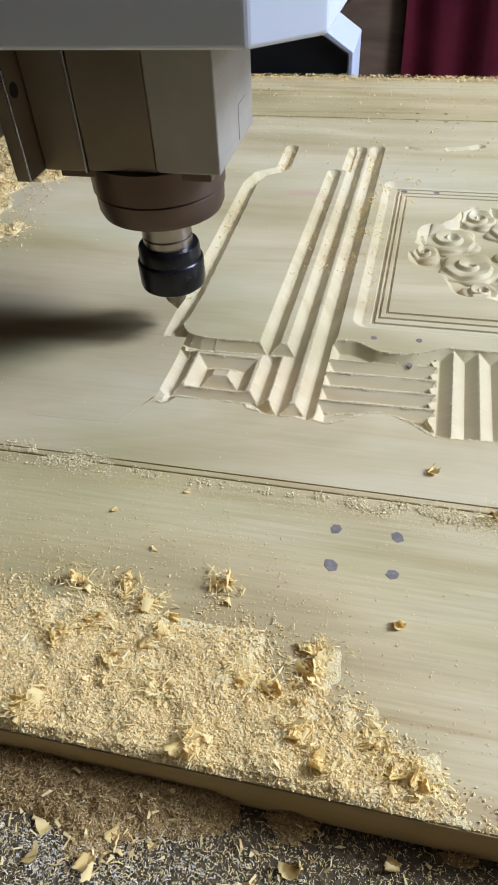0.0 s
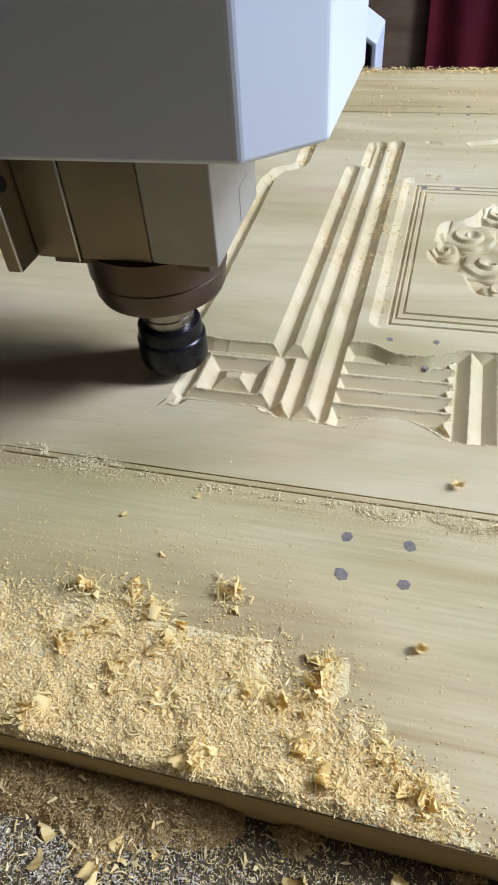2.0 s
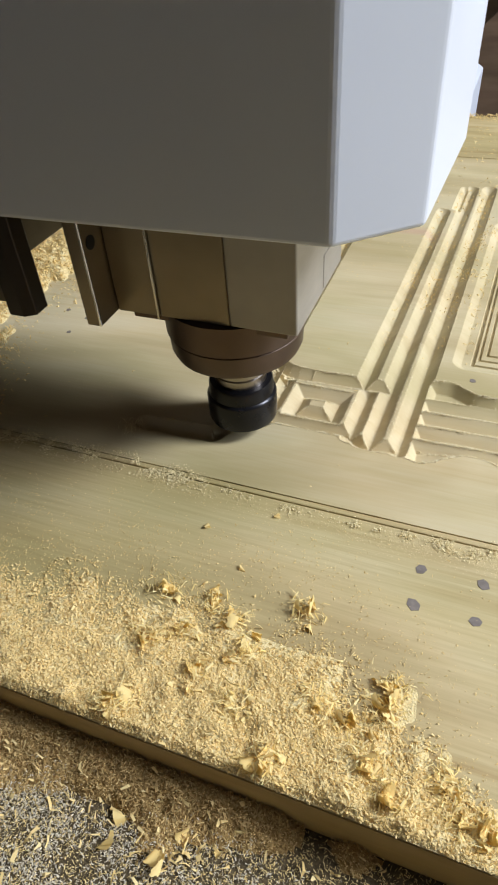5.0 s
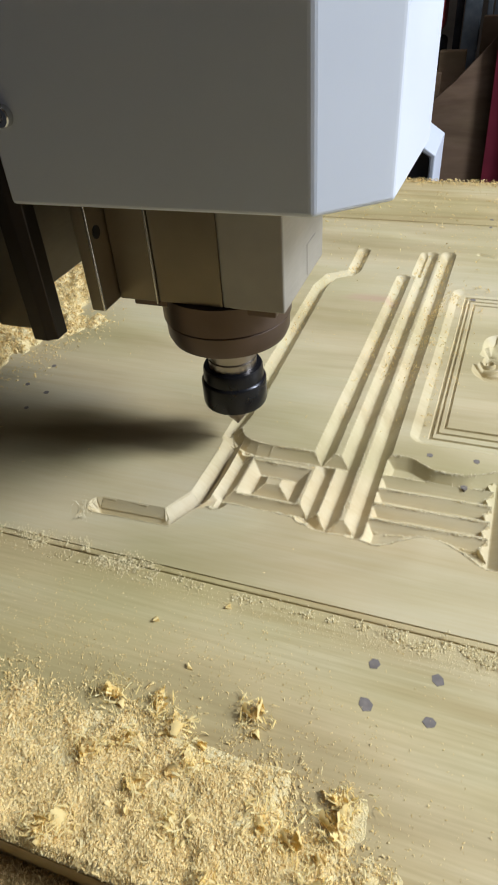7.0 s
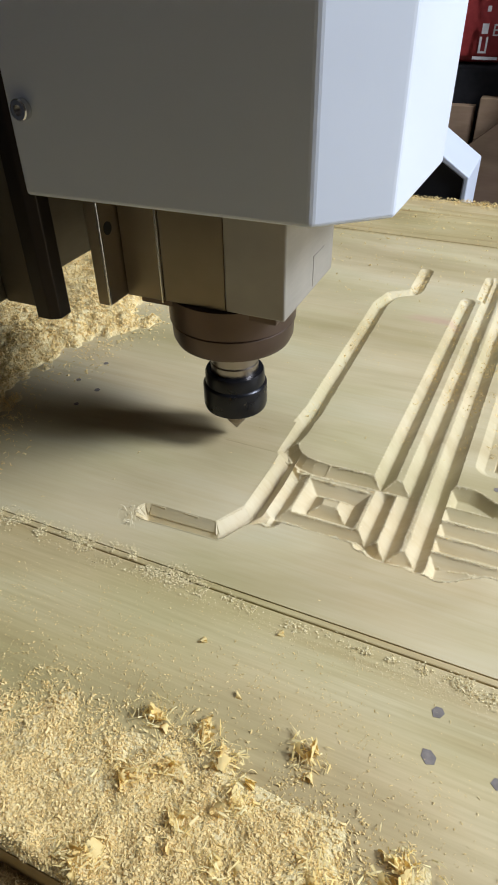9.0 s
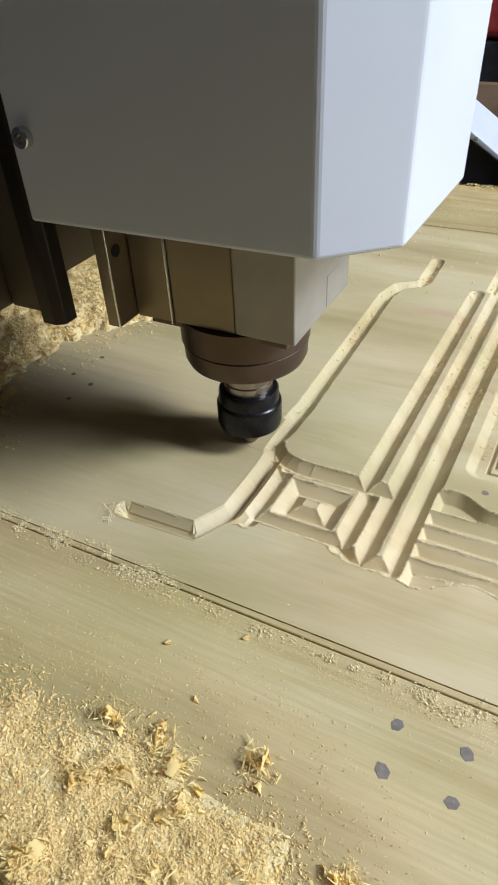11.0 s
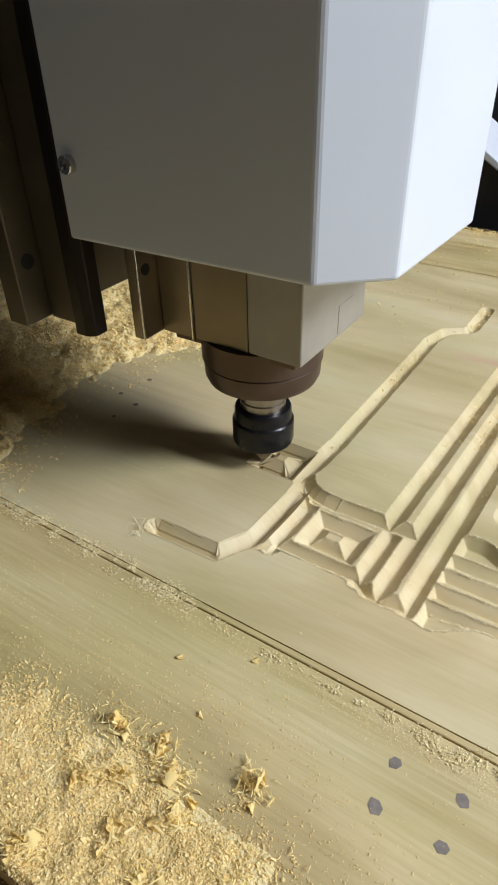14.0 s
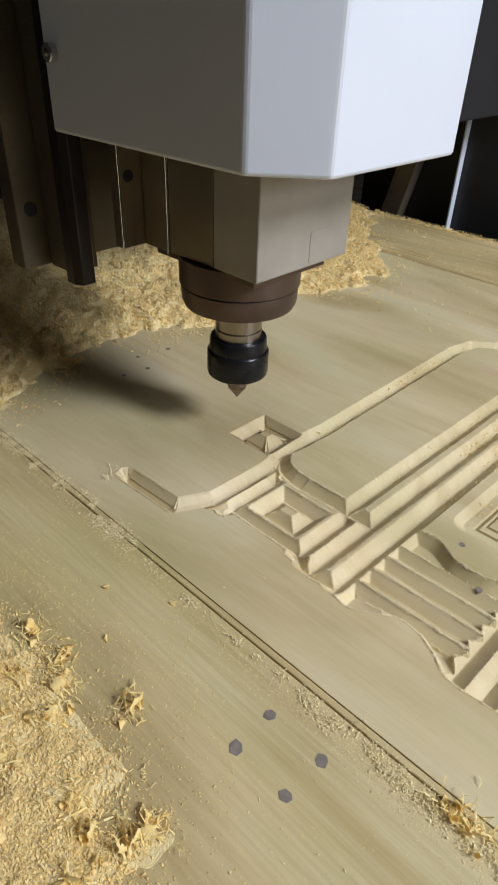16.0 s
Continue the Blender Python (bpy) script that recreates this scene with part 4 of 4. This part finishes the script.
def shaving_mesh(seed):
    """A crumpled shaving: a thin cone-like curl with ragged edges."""
    rng = random.Random(seed)
    bm = bmesh.new()
    r, turn, width = rng.uniform(0.0014, 0.0028), rng.uniform(2.2, 5.2), rng.uniform(0.0050, 0.0085)
    flare, skew = rng.choice((-1, 1)) * rng.uniform(0.5, 1.5), rng.uniform(-0.004, 0.004)
    n, m, layers = 18, 6, []
    rag = [[rng.uniform(-0.0006, 0.0006) for _ in range(m + 1)] for _ in range(n + 1)]
    for thick in (0.0, 0.0002):
        grid = []
        for k in range(n + 1):
            row = []
            for j in range(m + 1):
                f = j / m
                a = turn * (k / n - 0.5) + (0.30 * rag[k][j] / 0.0006 if k in (0, n) else 0)
                rr = (r + thick) * (1 + flare * (f - 0.5)) * (1 + 0.25 * k / n) + rag[k][j] * 0.18
                w = width * (f - 0.5) * (1 - 0.35 * abs(k / n - 0.5)) + skew * k / n + (rag[k][j] if j in (0, m) else 0)
                row.append(bm.verts.new((rr * math.sin(a), w, rr * (1 - math.cos(a)))))
            grid.append(row)
        layers.append(grid)
    for grid in layers:
        for k in range(n):
            for j in range(m):
                bm.faces.new((grid[k][j], grid[k + 1][j], grid[k + 1][j + 1], grid[k][j + 1]))
    bmesh.ops.recalc_face_normals(bm, faces=bm.faces)
    for f in bm.faces:
        f.smooth = True
    me = bpy.data.meshes.new("shaving")
    bm.to_mesh(me)
    bm.free()
    me.materials.append(SHAVING)
    return me


CURLS = [shaving_mesh(k) for k in range(9)]


def shaving(x, y, z, k, scale=1.0):
    rng = random.Random(100 + k)
    ob = new("wood_shaving", CURLS[k % len(CURLS)])
    ob.matrix_world = pose(x, y, z, rng.uniform(-40, 40) + (180 if rng.random() < 0.35 else 0), rng.uniform(-45, 45), rng.uniform(0, 360)) @ Matrix.Scale(scale, 4)
    tagged(ob, "curled yellow-brown wood shaving with ragged ends", "shaving", "curled shavings in the sawdust")
    return ob


SHAVINGS = [(-0.0422, -0.1881), (-0.0268, -0.1804), (-0.0091, -0.1695), (0.0169, -0.1569), (-0.0156, -0.1946), (-0.0366, -0.2167), (0.0028, -0.204), (0.0209, -0.217), (0.058, -0.1772),
            (0.0562, -0.1863), (0.0802, -0.2029), (0.0543, -0.2067), (0.0622, -0.216), (0.0871, -0.2144), (0.095, -0.2162), (-0.0444, -0.1641), (-0.0228, -0.1629), (0.0877, -0.1608),
            (0.0974, -0.0796), (-0.0403, -0.1262), (0.0327, -0.1919), (0.019, -0.2215), (-0.042, -0.2187), (0.0435, -0.195), (-0.0002, -0.1814)]
BLOWN = []
SHAVINGS += [(0.1364, -0.1006), (0.1290, -0.1000), (-0.0117, -0.1101), (-0.0171, -0.1444)]
sx, sy = (np.repeat([p[k] for n, p in enumerate(SHAVINGS) if n not in (17, 18, 19, 27, 28)], 60) for k in (0, 1))
sx, sy = sx + RNG.normal(0, 0.0042, len(sx)), np.maximum(sy + RNG.normal(0, 0.0035, len(sy)), -0.224)
chips("wood_chips", "tangled yellow curls round the larger shavings", sx, sy, np.maximum(near_pile(sx, sy), 0) + RNG.uniform(0.0003, 0.0022, len(sx)), 0.0040, SHAVING, 0.55, 0.45)
for k, (sx, sy) in enumerate(SHAVINGS):
    for c in range(1 if k in (17, 18, 19, 27, 28) else 3):
        dx, dy = (0, 0) if c == 0 else (RNG.normal(0, 0.004), RNG.normal(0, 0.004))
        zz = float(np.maximum(near_pile(np.array([sx + dx]), np.array([sy + dy])), 0)[0])
        ob = shaving(sx + dx, max(sy + dy, -0.222), zz + 0.0010, k * 3 + c, 0.55 if k in (17, 18) else 0.45 if k in (19, 27, 28) else 0.55 if c else 0.82)
        if k in (17, 18):
            BLOWN.append(ob)
for k, (sx, sy) in enumerate([(-0.0256, -0.2456), (-0.0019, -0.2451), (0.0108, -0.2442), (0.0593, -0.2421), (-0.0064, -0.2542), (-0.0291, -0.2556), (0.0912, -0.2343), (-0.0226, -0.2406), (0.0149, -0.2348)]):
    shaving(sx, sy, BOARD_Z + 0.0012, 200 + k, 0.85)


def pushed_curls():
    """Fine curls that the cutter pushes out at the end of the fresh groove."""
    n = 46
    px, py = -0.1125 + RNG.normal(0, 0.0034, n), -0.0705 + RNG.normal(0, 0.0048, n)
    return chips("torn_curls", "tuft of fine wood curls pushed out of the fresh groove", px, py, RNG.uniform(0.0004, 0.0016, n), 0.0042, FIBRE, 0.35, 0.22)


CURL_TUFT = pushed_curls()


# ---- motions ----
HEAD_ROWS = [
    (0, -0.0545, 0.0221, 0.0111), (0.5, -0.0543, 0.0205, 0.0025), (1, -0.0528, 0.0180, -0.0051), (1.5, -0.0514, 0.0146, -0.0119),
    (2, -0.0523, -0.0172, -0.0121), (2.5, -0.0542, -0.0405, -0.0141), (3, -0.0676, -0.0588, -0.0118), (3.5, -0.0929, -0.0638, -0.0109),
    (3.8, -0.1070, -0.0655, -0.0105), (4.3, -0.0850, -0.0648, -0.0105), (4.8, -0.0600, -0.0540, -0.0105), (5.3, -0.0460, -0.0350, -0.0100),
    (5.8, -0.0496, 0.0079, -0.0098), (6, -0.0503, 0.0118, -0.0086), (6.5, -0.0507, 0.0125, 0.0008), (7, -0.0507, 0.0127, 0.0112),
    (7.5, -0.0529, 0.0121, 0.0196), (8, -0.0900, 0.0190, 0.0208), (8.5, -0.0902, 0.0187, 0.0152), (9, -0.0911, 0.0168, 0.0053),
    (9.5, -0.0905, 0.0165, -0.0005), (10.2, -0.0885, 0.0160, -0.0030), (11, -0.0720, 0.0158, -0.0038), (11.5, -0.0690, 0.0156, -0.0045),
    (12, -0.0892, 0.0146, -0.0028), (12.5, -0.0671, 0.0161, -0.0044), (13, -0.0672, 0.0364, -0.0046), (13.5, -0.0837, 0.0353, -0.0022),
    (14, -0.0883, 0.0193, -0.0020), (14.5, -0.0868, 0.0129, 0.0031), (15, -0.0878, 0.0127, 0.0130), (15.5, -0.0881, 0.0141, 0.0219),
    (16, -0.0962, 0.0160, 0.0249),]


def motions():
    walk(HEAD, [(t, pose(x, y, z)) for t, x, y, z in HEAD_ROWS])
    walk(CARRIAGE, [(t, pose(x, y, 0)) for t, x, y, z in HEAD_ROWS])
    walk(GANTRY, [(t, pose(x, 0, 0)) for t, x, y, z in HEAD_ROWS])
    low = pose(0.006, 0.005, -0.0055)
    walk(CURL_TUFT, [(0.0, low), (3.55, low), (3.9, pose(0, 0, 0)), (16.0, pose(0, 0, 0))])
    for ob in BLOWN:
        m = ob.matrix_basis.copy()
        away = Matrix.Translation((0.42, -0.03, 0)) @ m
        walk(ob, [(0.0, m), (1.9, m), (2.05, Matrix.Translation((0.010, -0.006, 0.001)) @ m), (2.6, away), (16.0, away)])
    for ob, base, low, t in FLAPS:
        walk(ob, [(0.0, base), (t - 0.12, base), (t + 0.12, low), (16.0, low)])


motions()
